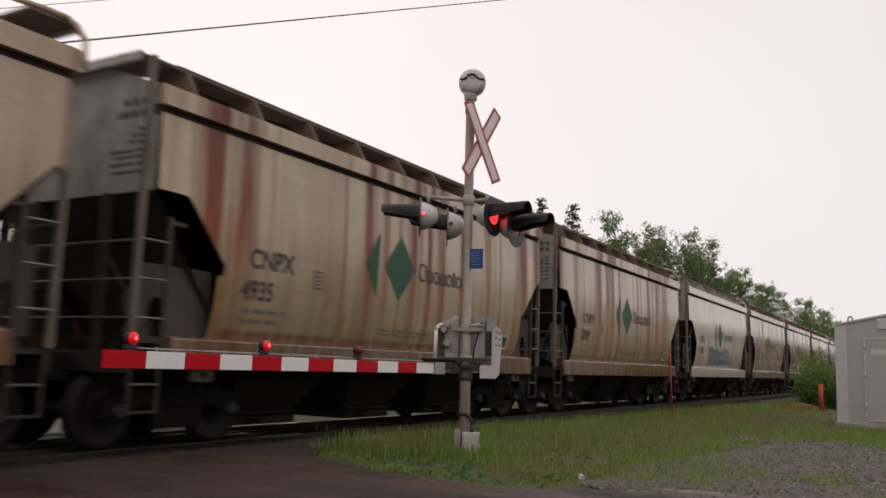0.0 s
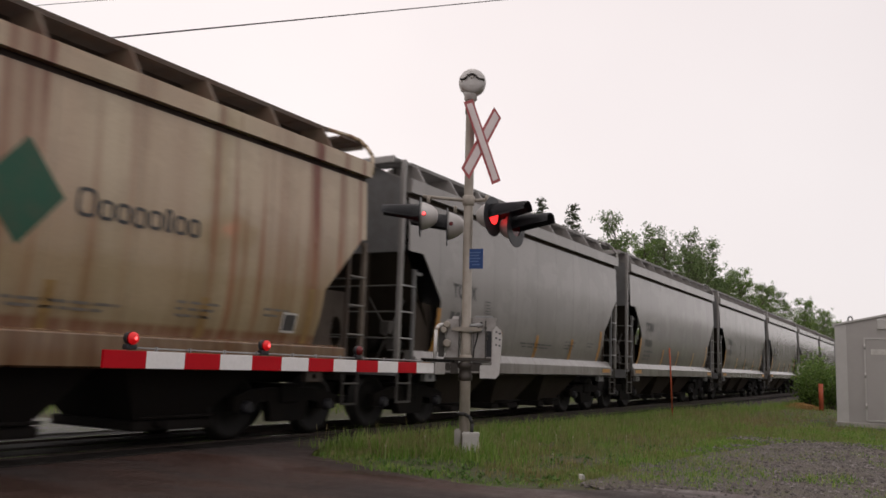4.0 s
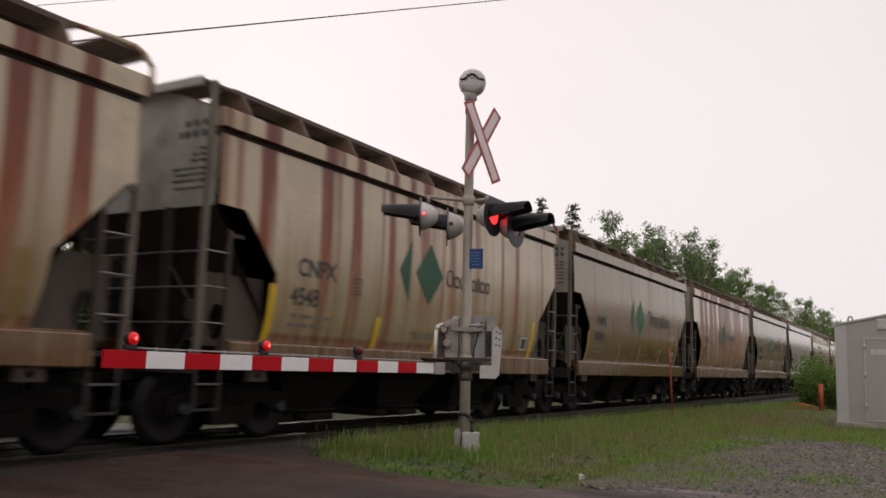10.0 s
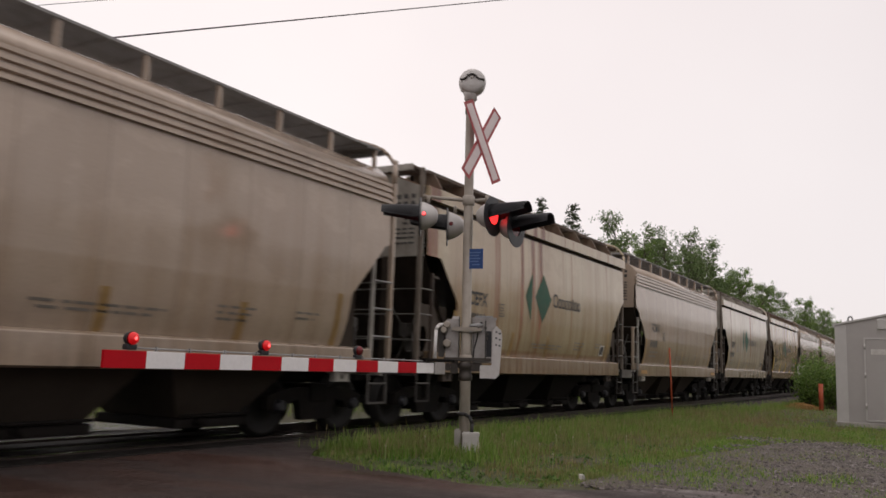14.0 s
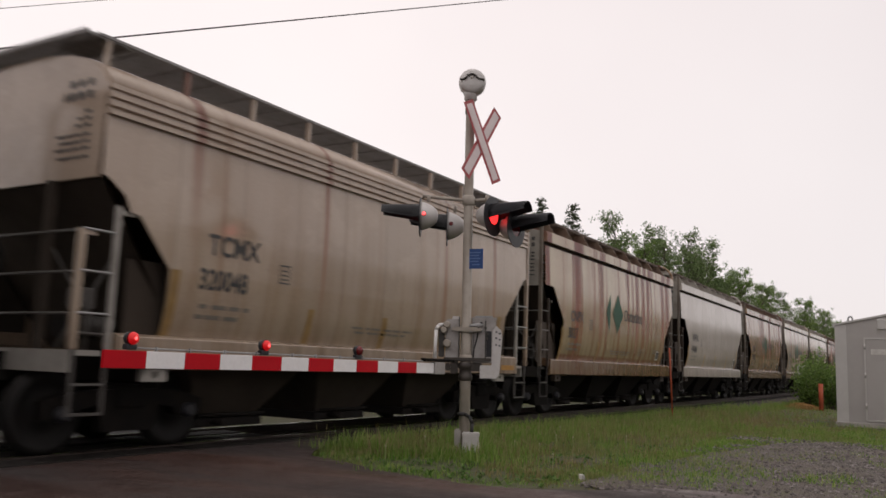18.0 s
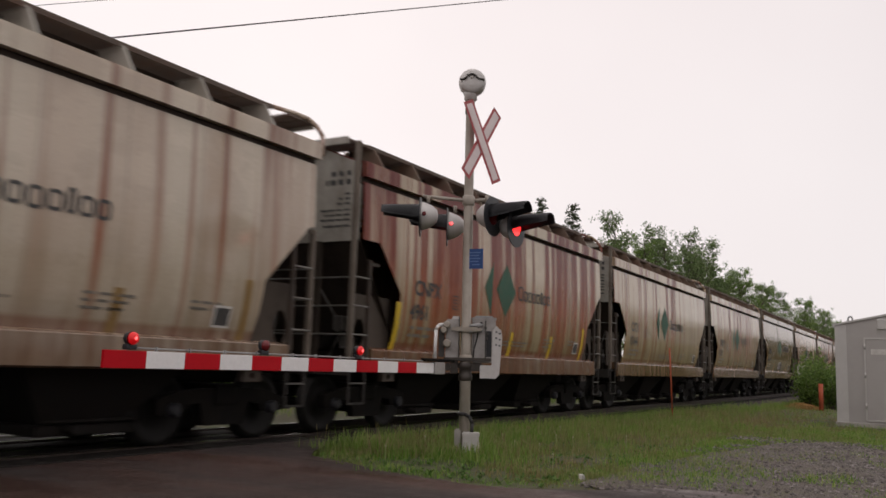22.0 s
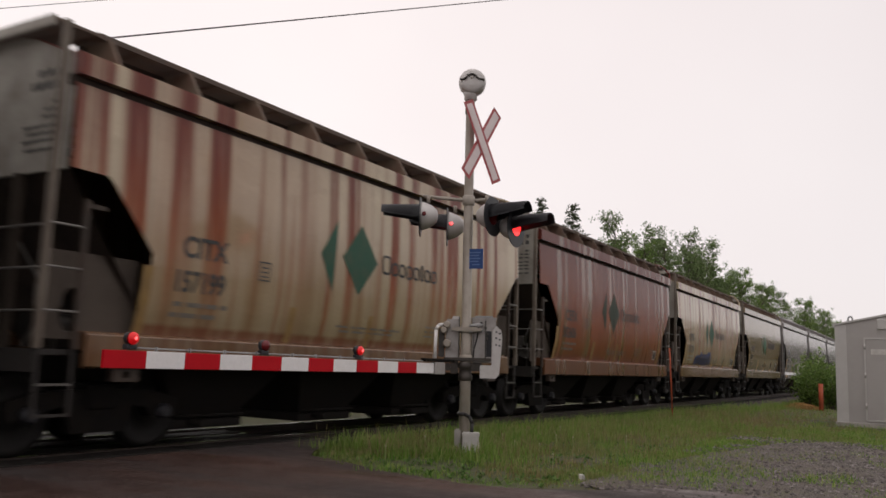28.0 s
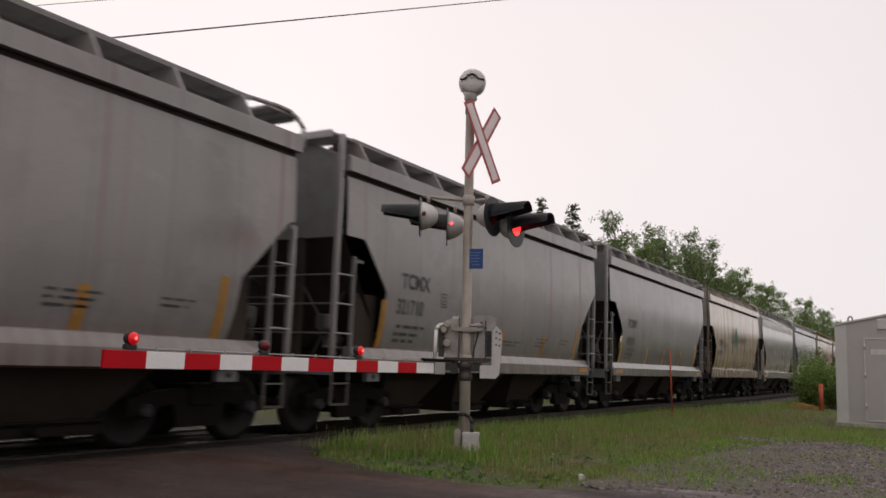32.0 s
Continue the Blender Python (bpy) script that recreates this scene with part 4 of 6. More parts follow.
for i, (kind, base, rust, grime, mark, number, logo, tag) in enumerate(CARS):
    n = FIRST + i
    at = pose(start_of(n), TRACK_Y, 0)
    if kind in used:
        car = copy_thing(BASES[kind], at)
    else:
        car = None
    TRAIN.append((n, car, at))
    if car is None:
        used.add(kind)
        TRAIN[-1] = (n, BASES[kind], at)

for (n, car, at), (kind, base, rust, grime, mark, number, logo, tag), paint in zip(TRAIN, CARS, PAINTS):
    car.matrix_basis = at
    tone = "rust-covered brown" if rust > 0.85 else "heavily rust-streaked cream" if rust > 0.55 else "rust-streaked cream" if rust > 0.3 else "dull tan" if base == TAN else "pale cream" if kind == "old" else "smooth dark grey" if kind == "grey" else "ribbed cream"
    tagged(car, tone + " covered hopper car" + (" with green diamonds" if logo else "") + (" and spray paint" if tag in (1, 2, 4) else ""), "freight car", "cars of the freight train")
    for o in car.children:
        if o.name.split(".")[0] in PAINTED or (kind != "old" and o.name.split(".")[0] == "corner_post") or (kind == "grey" and o.name.startswith("end_fascia")) or (kind == "ribbed" and o.name.startswith("end_sheet")) or (o.name.startswith("walk_bracket") and kind == "grey") or (o.name.startswith("walk_bearer") and kind == "grey"):
            o.material_slots[0].link = "OBJECT"
            o.material_slots[0].material = paint
    # brackets of pale cars get a darker paint for the shade under the walk
    if base in (WHITE, PALE):
        for o in car.children:
            if o.name.startswith("walk_bracket"):
                o.material_slots[0].link = "OBJECT"
                o.material_slots[0].material = M_SOOT_SHADE
    if mark:
        me = onto_side(MARKS[mark], 1.62, 2.32 if kind == "old" else 2.40, 0.9)
        me.materials.clear()
        me.materials.append(M_INK)
        part("car_mark", me, None, car, "stencilled black letters")
    if number:
        me = onto_side(NUMBERS[number], 1.52, 1.90 if kind == "old" else 1.96, 0.86 if len(number) < 6 else 0.78)
        me.materials.clear()
        me.materials.append(M_INK)
        part("car_number", me, None, car, "stencilled black figures")
    elif mark:
        part("car_number", bars([(1.58 + 0.2 * j, 1.71 + 0.2 * j, 1.90, 2.12) for j in range(4)]), M_INK, car)
    if logo:
        half, whole, word = LOGOS[logo]
        part("logo_shape", half, None, car, "green half diamond")
        part("logo_shape", whole, None, car, "green diamond")
        tagged(part("word_shape", word, None, car, "dark blocks of a painted word"), kind="stuff")
    if tag == 3:
        for o in car.children:
            if o.name.startswith("reflective_strip"):
                o.material_slots[0].link = "OBJECT"
                o.material_slots[0].material = M_YELLOW_NEW
    elif tag:
        lo, hi, tall = {1: (3.2, 6.9, 0.8), 2: (5.0, 6.0, 0.5), 4: (2.6, 4.9, 0.5)}[tag]
        tagged(part("spray_paint", spray(n, lo, hi, tall, 0.15), M_SPRAY[tag], car, "faded spray-painted loops"), kind="stuff")
        tagged(part("spray_paint", spray(n + 90, lo + 0.1, hi, tall * 0.8, 0.035, 0.011), M_SPRAY[5 if tag == 1 else 6], car, "thin spray-painted outlines"), kind="stuff")
    if n == 23:
        tagged(part("spray_paint", spray(7, 6.4, 9.0, 0.6, 0.03), M_FAINT, car, "faint grey scribbled outlines"), kind="stuff")


# ---- the ground ----
def smooth(a, b, x):
    t = max(0.0, min(1.0, (x - a) / (b - a)))
    return t * t * (3 - 2 * t)


def ground_z(x, y):
    z = -0.03 - 0.13 * smooth(10, 22, x)
    z += 0.05 * noise.noise((x * 0.25, y * 0.25, 0)) * smooth(9, 16, math.hypot(x, y))
    bank = smooth(6.5, 7.5, y) * (1 - smooth(11.1, 12.1, y))
    z = z * (1 - bank) + (-0.24) * bank
    if y > 14:
        z -= 0.4 * smooth(14, 40, y)
    return z


def spread(lo, hi, near, count):
    """Places that lie close together near one value and far apart away from it."""
    out = []
    for i in range(count + 1):
        u = 2 * i / count - 1
        out.append(near + (hi - near if u > 0 else near - lo) * math.copysign(abs(u) ** 3.2, u))
    return sorted(out)


bm = bmesh.new()
gx, gy = spread(-1500, 2500, 14, 110), spread(-1500, 2500, 7, 110)
grid = [[bm.verts.new((x, y, ground_z(x, y))) for y in gy] for x in gx]
for ra, rb in zip(grid, grid[1:]):
    for i in range(len(gy) - 1):
        bm.faces.new((ra[i], rb[i], rb[i + 1], ra[i + 1])).smooth = True
single("ground", bm, M_GROUND, "uneven ground of grass and bare soil", "ground", "structure")


def strip_sheet(name, rows, z, material, label, wobble=0.12):
    """A flat sheet between two uneven edges, given as (y, left x, right x) from near to far."""
    bm = bmesh.new()
    last = None
    for (y0, a0, b0), (y1, a1, b1) in zip(rows, rows[1:]):
        m = max(1, min(60, int((y1 - y0) / 0.12)))
        for i in range(m + 1):
            u = i / m
            y = y0 + (y1 - y0) * u
            a, b = a0 + (a1 - a0) * u, b0 + (b1 - b0) * u
            b += wobble * (noise.noise((y * 1.7, 3.0, z * 50)) + 0.6 * noise.noise((y * 6.0, 1.0, z * 50)))
            row = [bm.verts.new((a + (b - a) * k / 6, y, z)) for k in range(7)]
            if last and i > 0:
                for k in range(6):
                    bm.faces.new((last[k], last[k + 1], row[k + 1], row[k]))
            last = row
    return single(name, bm, material, label, name.split("_")[0], "structure")


M_WETDARK = plain("dark_wet_asphalt", (0.016, 0.014, 0.0135), 0.14, 0, 0.5, 2.0, (0.028, 0.023, 0.02), 30.0, 0.5)
# the sky mirrored on the wet road is put into this pale colour
M_WETROAD = plain("sky_toned_wet_road", (0.34, 0.33, 0.33), 0.2, 0, 0.5, 1.0, (0.2, 0.19, 0.185), 30.0, 0.6)
strip_sheet("road", [(-25, -30, 8.7), (-6, -30, 9.7), (0.2, -30, 8.85), (2.36, -30, 8.38), (2.86, -30, 7.7), (3.96, -30, 7.27), (5.15, -20, 7.5), (6.55, -10, 8.1), (7.15, -6, 9.05), (7.6, -2, 9.8), (7.85, 0.5, 9.9)], -0.006, M_ROAD, "wet worn road surface with reddish dirt and dark tyre tracks")
strip_sheet("road_at_rails", [(7.85, 0.6, 9.9), (10.7, 0.6, 9.9)], -0.03, M_WETDARK, "dark wet crossing surface between the rails", 0.02)
strip_sheet("road_beyond_track", [(10.7, 0.6, 9.8), (12.3, 1.0, 9.2), (16, 1.5, 9.0), (60, 2.0, 9.2)], -0.012, M_WETROAD, "smooth wet road beyond the track with the sky reflection in its pale colour")
strip_sheet("gravel_patch", [(-1.5, 8.4, 11.4), (-0.4, 8.6, 13.3), (0.4, 8.7, 15.7), (1.6, 8.4, 16.5), (2.36, 8.3, 15.2), (2.86, 8.0, 12.4), (3.15, 8.2, 10.0)], -0.012, M_GRAVEL, "patch of loose grey gravel beside the road", 0.5)

# gravel stones that lie loose
rng = random.Random(4)
bm = bmesh.new()
for i in range(9000):
    x, y = rng.uniform(7.9, 16.7), rng.uniform(-0.6, 3.25)
    if noise.noise((x * 0.7, y * 0.7, 9)) < -0.6 + 0.6 * smooth(2.0, 3.3, y) + 0.25 * rng.random():
        continue
    r = 0.006 + 0.02 * rng.random() ** 2.5
    c = Vector((x, y, max(-0.012, ground_z(x, y)) + r * 0.3))
    v = [bm.verts.new(c + Vector((dx * r * rng.uniform(0.7, 1.3), dy * r * rng.uniform(0.7, 1.3), dz * r * rng.uniform(0.5, 0.9)))) for dx, dy, dz in ((1, 0, 0), (-1, 0, 0), (0, 1, 0), (0, -1, 0), (0, 0, 1), (0, 0, -0.6))]
    for f in ((0, 2, 4), (2, 1, 4), (1, 3, 4), (3, 0, 4), (2, 0, 5), (1, 2, 5), (3, 1, 5), (0, 3, 5)):
        bm.faces.new([v[k] for k in f])
single("gravel_stones", bm, M_STONE, "loose grey gravel stones on the ground", "gravel", "stuff")

# ballast bed of the track beyond the crossing
for a, b in ((9.85, 700.0), (-120.0, 0.8)):
    bm = bmesh.new()
    prism(bm, [(6.77, -0.40), (7.67, -0.20), (7.97, -0.185), (10.57, -0.185), (10.87, -0.20), (11.77, -0.40)], "x", a, b)
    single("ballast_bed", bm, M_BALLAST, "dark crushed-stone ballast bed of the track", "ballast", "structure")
bm = bmesh.new()
for x0 in range(24, 160, 4):
    w0, w1 = (6.85 - 1.7 * smooth(25, 38, x) for x in (x0, x0 + 4))
    poly(bm, [(x0, 7.9, -0.178), (x0, w0, -0.20), (x0 + 4, w1, -0.20), (x0 + 4, 7.9, -0.178)])
    poly(bm, [(x0, w0, -0.20), (x0, w0 - 0.9, -0.36), (x0 + 4, w1 - 0.9, -0.36), (x0 + 4, w1, -0.20)])
for x0 in range(22, 300, 6):
    poly(bm, [(x0, 10.6, -0.181), (x0 + 6, 10.6, -0.181), (x0 + 6, 13.4, -0.20), (x0, 13.4, -0.20)])
    poly(bm, [(x0, 13.4, -0.20), (x0 + 6, 13.4, -0.20), (x0 + 6, 14.6, -0.5), (x0, 14.6, -0.5)])
M_SHOULDER = plain("brown_grey_shoulder", (0.07, 0.057, 0.05), 0.9, 0, 0.7, 1.5, (0.045, 0.037, 0.033), 18.0, 0.15)
single("ballast_shoulder", bm, M_SHOULDER, "brown-grey crushed-stone shoulder of the track", "ballast", "structure")
rng = random.Random(11)
bm = bmesh.new()
for i in range(5000):
    x = 9.9 + 45 * rng.random() ** 1.6
    y = rng.uniform(6.9, 8.3)
    r = rng.uniform(0.02, 0.05)
    z = -0.19 if y > 7.75 else -0.19 - 0.2 * (7.75 - y) / 1.0
    c = Vector((x, y, z + r * 0.3))
    v = [bm.verts.new(c + Vector((dx * r * rng.uniform(0.7, 1.3), dy * r * rng.uniform(0.7, 1.3), dz * r * rng.uniform(0.6, 1.0)))) for dx, dy, dz in ((1, 0, 0), (-1, 0, 0), (0, 1, 0), (0, -1, 0), (0, 0, 1), (0, 0, -0.6))]
    for f in ((0, 2, 4), (2, 1, 4), (1, 3, 4), (3, 0, 4), (2, 0, 5), (1, 2, 5), (3, 1, 5), (0, 3, 5)):
        bm.faces.new([v[k] for k in f])
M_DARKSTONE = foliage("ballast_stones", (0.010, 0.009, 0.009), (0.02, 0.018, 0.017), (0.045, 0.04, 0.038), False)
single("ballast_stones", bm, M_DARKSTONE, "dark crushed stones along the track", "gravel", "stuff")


def rail_bar(bm, y):
    prof = [(-0.07, -0.17), (0.07, -0.17), (0.07, -0.155), (0.012, -0.13), (0.012, -0.045), (0.036, -0.035), (0.036, -0.006), (0.028, 0.0), (-0.028, 0.0), (-0.036, -0.006), (-0.036, -0.035), (-0.012, -0.045), (-0.012, -0.13), (-0.07, -0.155)]
    prism(bm, [(y + a, b) for a, b in prof], "x", -120, 700)


for s in (-1, 1):
    rail = single("rail", made(rail_bar, TRACK_Y + s * 0.755), M_RAIL, "worn steel rail with a polished top", "rail", "structure")
    rail.data.materials.append(M_RAILTOP)
    for f in rail.data.polygons:
        f.material_index = 1 if f.center.z > -0.002 and f.normal.z > 0.9 else 0
tie = mesh_of(made(rbox, -0.11, 0.11, -1.3, 1.3, -0.32, -0.172, 0.012), "tie", M_TIE)
bed = bpy.data.objects["ballast_bed"]
for i in range(110):
    t = new("tie", tie)
    t.parent = bed
    t.matrix_basis = pose(10.2 + 0.53 * i, TRACK_Y + 0.03 * math.sin(i * 1.7), -0.0, 0, 0, 1.2 * math.sin(i * 2.3))
plank = mesh_of(made(rbox, 0.0, 2.35, -0.2, 0.2, -0.12, -0.012, 0.015), "crossing_plank", M_TIE)
crossing = thing("crossing_deck", "dark wooden planks beside the rails at the road", "crossing", kind="structure")
for y in (8.22, 8.94, 9.60, 10.32):
    for x in (0.6, 2.95, 5.3, 7.5):
        p = new("crossing_plank", plank)
        p.parent = crossing
        p.matrix_basis = pose(x, y, 0)


# ---- grass ----
def blades(bm, x, y, count, tall, rad, rng, thin=1.0):
    for _ in range(count):
        a, d = rng.uniform(0, 6.283), rad * math.sqrt(rng.random())
        px, py = x + math.cos(a) * d, y + math.sin(a) * d
        z = ground_z(px, py) - 0.01
        hgt, w, lean = tall * rng.uniform(0.4, 1.3), rng.uniform(0.0025, 0.0065) * thin, rng.uniform(0.0, 1.0) ** 1.5
        f, side = rng.uniform(0, 6.283), rng.uniform(0, 6.283)
        dx, dy = math.cos(side) * w, math.sin(side) * w
        lx, ly = math.cos(f) * lean * hgt, math.sin(f) * lean * hgt
        b0, b1 = bm.verts.new((px - dx, py - dy, z)), bm.verts.new((px + dx, py + dy, z))
        m0, m1 = bm.verts.new((px - dx * 0.8 + lx * 0.3, py - dy * 0.8 + ly * 0.3, z + hgt * 0.6)), bm.verts.new((px + dx * 0.8 + lx * 0.3, py + dy * 0.8 + ly * 0.3, z + hgt * 0.6))
        top = bm.verts.new((px + lx, py + ly, z + hgt * (1 - 0.25 * lean)))
        bm.faces.new((b0, b1, m1, m0))
        bm.faces.new((m0, m1, top))


def on_road(x, y):
    edge = ((-9, 9.5), (0.2, 8.95), (2.5, 8.3), (3.96, 7.35), (5.15, 7.6), (6.5, 8.2), (7.2, 9.3), (7.8, 11.0))
    for (y0, x0), (y1, x1) in zip(edge, edge[1:]):
        if y0 <= y <= y1:
            return x < x0 + (x1 - x0) * (y - y0) / (y1 - y0)
    return True


def grass_field(name, seed, count, tall, material, label, region, dense):
    rng = random.Random(seed)
    bm = bmesh.new()
    for _ in range(count):
        u = rng.random()
        x, y = region[0] + (region[1] - region[0]) * u ** 1.5, rng.uniform(region[2], region[3])
        if on_road(x - 0.06 + 0.4 * noise.noise((x * 1.3, y * 1.3, 4)) + rng.gauss(0, 0.22), y) or x > 27 and y > 6.9 - 1.5 * smooth(27, 36, x):
            continue
        stony = smooth(3.5, 2.2, y) * smooth(18, 15, x)
        keep = noise.noise((x * 0.55, y * 0.55, seed)) + 0.4 * noise.noise((x * 2.1, y * 2.1, seed)) + dense - (0.62 - 0.2 * smooth(11, 14, x)) * stony
        if keep < rng.uniform(-0.1, 0.25):
            continue
        tallness = tall * (0.55 + 0.9 * smooth(3.2, 6.5, y)) * (1 - 0.6 * stony) * (1 + 0.5 * noise.noise((x * 0.9, y * 0.9, seed + 5)))
        if on_road(x - 0.7, y):
            tallness *= 0.5
        blades(bm, x, y, rng.randint(5, 9), max(0.03, tallness), 0.09 + 0.004 * x, rng)
    single(name, bm, material, label, "grass", "stuff")


grass_field("grass", 1, 10500, 0.15, M_BLADE, "uneven green grass beside the crossing", (7.3, 23, 0.2, 7.2), 0.42)
grass_field("dry_grass", 2, 4200, 0.17, M_DRY, "pale dry grass among the green", (8.0, 29, 0.5, 7.2), 0.05)
grass_field("far_grass", 3, 5200, 0.2, M_BLADE, "green grass along the track", (19, 60, -3.0, 7.0), 0.5)
rng = random.Random(21)
bm = bmesh.new()
for i in range(1300):
    u = rng.random()
    x = 8.7 + 36 * u ** 1.6
    blades(bm, x, rng.uniform(6.3, 7.35) - 1.5 * smooth(27, 36, x), 8, rng.uniform(0.16, 0.36), 0.14, rng)
for i in range(40):
    blades(bm, 9.85 + rng.gauss(0, 0.4), 5.25 + rng.gauss(0, 0.25), 9, 0.2, 0.12, rng)
single("tall_grass", bm, M_BLADE, "tall green grass tufts at the mast", "grass", "stuff")
rng = random.Random(23)
bm = bmesh.new()
for i in range(9000):
    x, y = rng.uniform(8.7, 19.0), rng.uniform(-1.2, 3.5)
    clump = noise.noise((x * 0.8, y * 1.1, 17)) + 0.5 * noise.noise((x * 2.4, y * 2.4, 3))
    if clump < rng.uniform(-0.05, 0.25) - 0.3 * smooth(12, 15.5, x) - 0.5 * smooth(1.3, 2.8, y):
        continue
    blades(bm, x, y, 6, rng.uniform(0.03, 0.10), 0.09, rng)
single("grass_tufts", bm, M_BLADE, "short green grass tufts among the gravel", "grass", "stuff")
# fine pale stalks with seed heads stand over the grass
rng = random.Random(29)
bm = bmesh.new()
for i in range(3000):
    x, y = 9.0 + 24 * rng.random() ** 1.3, rng.uniform(3.0, 7.0)
    if on_road(x - 0.4, y) or noise.noise((x * 0.5, y * 0.6, 41)) < rng.uniform(-0.3, 0.25):
        continue
    blades(bm, x, y, 3, rng.uniform(0.16, 0.36), 0.1, rng, 0.55)
for i in range(12):
    x, y = 9.2 + rng.uniform(-0.7, 1.3), 6.1 + rng.uniform(-0.5, 0.9)
    z, hgt, lean = ground_z(x, y), rng.uniform(0.2, 0.38), rng.uniform(-0.08, 0.08)
    rod(bm, (x, y, z - 0.02), (x + lean, y, z + hgt), 0.002, 4)
    rod(bm, (x + lean, y, z + hgt), (x + lean * 1.3, y, z + hgt + 0.07), 0.006, 5, 0.002)
single("seed_stalks", bm, M_DRY, "fine pale grass stalks with seed heads", "grass", "stuff")
# broad-leaved weeds at the road's edge, some with yellow-white flower heads
rng = random.Random(37)
bm, heads = bmesh.new(), bmesh.new()
for i in range(520):
    x, y = 7.6 + 6 * rng.random() ** 1.5, rng.uniform(3.3, 6.9)
    if on_road(x + rng.gauss(0, 0.1), y):
        continue
    z = ground_z(x, y)
    for k in range(rng.randint(5, 8)):
        a, size = rng.uniform(0, 6.283), rng.uniform(0.025, 0.08)
        d, q = Vector((math.cos(a), math.sin(a), rng.uniform(0.25, 0.9))) * size, Vector((-math.sin(a), math.cos(a), 0)) * size * 0.24
        c = Vector((x, y, z + 0.005))
        poly(bm, [c, c + d * 0.55 + q, c + d, c + d * 0.55 - q])
    if rng.random() < 0.02:
        c = Vector((x, y, z + rng.uniform(0.12, 0.24)))
        rod(heads, (x, y, z), c, 0.0025, 4)
        lathe(heads, c, c + Vector((0, 0, 0.022)), ((0, 0.004), (0.4, 0.012), (1, 0.008)), 7)
single("weeds", bm, M_WEED, "broad-leaved green weeds in the grass", "weeds", "stuff")
single("flower_heads", heads, M_HEAD, "small pale flower heads on stalks in the grass", "flowers", "stuff")
# field beyond the track
rng = random.Random(31)
bm = bmesh.new()
for i in range(3500):
    x, y = rng.uniform(9.6, 58), rng.uniform(12.0, 19)
    blades(bm, x, y, 6, 0.3, 0.3, rng)
for i in range(1500):
    x, y = rng.uniform(-14, 1.0), rng.uniform(12.5, 20)
    blades(bm, x, y, 6, 0.3, 0.3, rng)
single("field_grass", bm, M_BLADE, "bright rough grass beyond the track", "grass", "stuff")

# ---- the crossing signal ----
MX, MY = 9.79, 5.37
signal = thing("crossing_signal", "grey railway crossing mast with crossbuck, flashing lamps and bell", "crossing signal", at=Matrix.Translation((MX, MY, 0)) @ Matrix.Rotation(radians(0.6), 4, Vector((-0.877, -0.481, 0))))
bm = bmesh.new()
lathe(bm, (0, 0, -0.1), (0, 0, 4.85), ((0.0, 0.072), (0.36, 0.070), (0.362, 0.064), (0.94, 0.062), (1.0, 0.062)), 20)
mast = part("mast", bm, M_POLE, signal)
bm = bmesh.new()
lathe(bm, (0, 0, 4.60), (0, 0, 4.84), ((0, 0.07), (0.3, 0.075), (0.35, 0.06), (0.8, 0.06), (1, 0.085)), 18)
part("mast_cap", bm, M_POLE, signal)
# the camera looks at the mast from the front side of the signal; FACE leads from the mast towards it
FACE = Vector((-math.cos(radians(28.74)), -math.sin(radians(28.74)), 0))
ACROSS = Vector((math.sin(radians(28.74)), -math.cos(radians(28.74)), 0))   # to the right as seen from there
UP = Vector((0, 0, 1))


def seen(r, u, f=0.0):
    """A place on the signal: r to the right, u up, f towards the viewer."""
    return ACROSS * r + UP * u + FACE * f


bm = bmesh.new()
lathe(bm, seen(0.02, 5.05, 0.13), seen(0.02, 5.05, -0.13), ((0, 0.03), (0.02, 0.13), (0.10, 0.17), (0.3, 0.188), (0.5, 0.191), (0.7, 0.188), (0.9, 0.17), (0.98, 0.13), (1, 0.03)), 32)
bell = part("bell", bm, M_BOX, signal, "round grey bell with a ridge")
part("bell_ridge", made(pipe, [seen(-0.15, 5.06, 0.115), seen(-0.075, 5.07, 0.138), seen(-0.045, 5.115, 0.138), seen(0.01, 5.14, 0.138), seen(0.065, 5.115, 0.138), seen(0.1, 5.07, 0.138), seen(0.19, 5.06, 0.115)], 0.014, 6), M_SLOT, bell)
part("bell_bolt", made(lathe, seen(0.012, 5.085, 0.12), seen(0.012, 5.085, 0.15), ((0, 0.018), (1, 0.014)), 10), M_POLE, bell)
part("bell_collar", made(lathe, (0, 0, 4.78), (0, 0, 4.90), ((0, 0.062), (0.2, 0.09), (0.7, 0.09), (1, 0.11)), 16), M_BOX, bell)

# crossbuck: two boards that cross; the sign faces along the road
SIGN_TURN = radians(48)
SIGN_ACROSS = (Matrix.Rotation(SIGN_TURN, 3, "Z") @ ACROSS).normalized()
SIGN_OUT = Vector((SIGN_ACROSS.y, -SIGN_ACROSS.x, 0))


def board(bm, ang, half, wide, lift, thick):
    c = UP * 4.18 + SIGN_OUT * (0.10 + lift) + ACROSS * 0.09
    d = SIGN_ACROSS * math.cos(ang) + UP * math.sin(ang)
    e = SIGN_OUT.cross(d).normalized()
    pts = [d * half + e * (wide * 0.5), d * (half - wide * 0.1) - e * (wide * 0.5), -d * half - e * (wide * 0.5), -d * (half - wide * 0.1) + e * (wide * 0.5)]
    a = [bm.verts.new(c + p + SIGN_OUT * thick) for p in pts]
    b = [bm.verts.new(c + p) for p in pts]
    bm.faces.new(a)
    bm.faces.new(b[::-1])
    for i in range(4):
        bm.faces.new((a[(i + 1) % 4], a[i], b[i], b[(i + 1) % 4]))


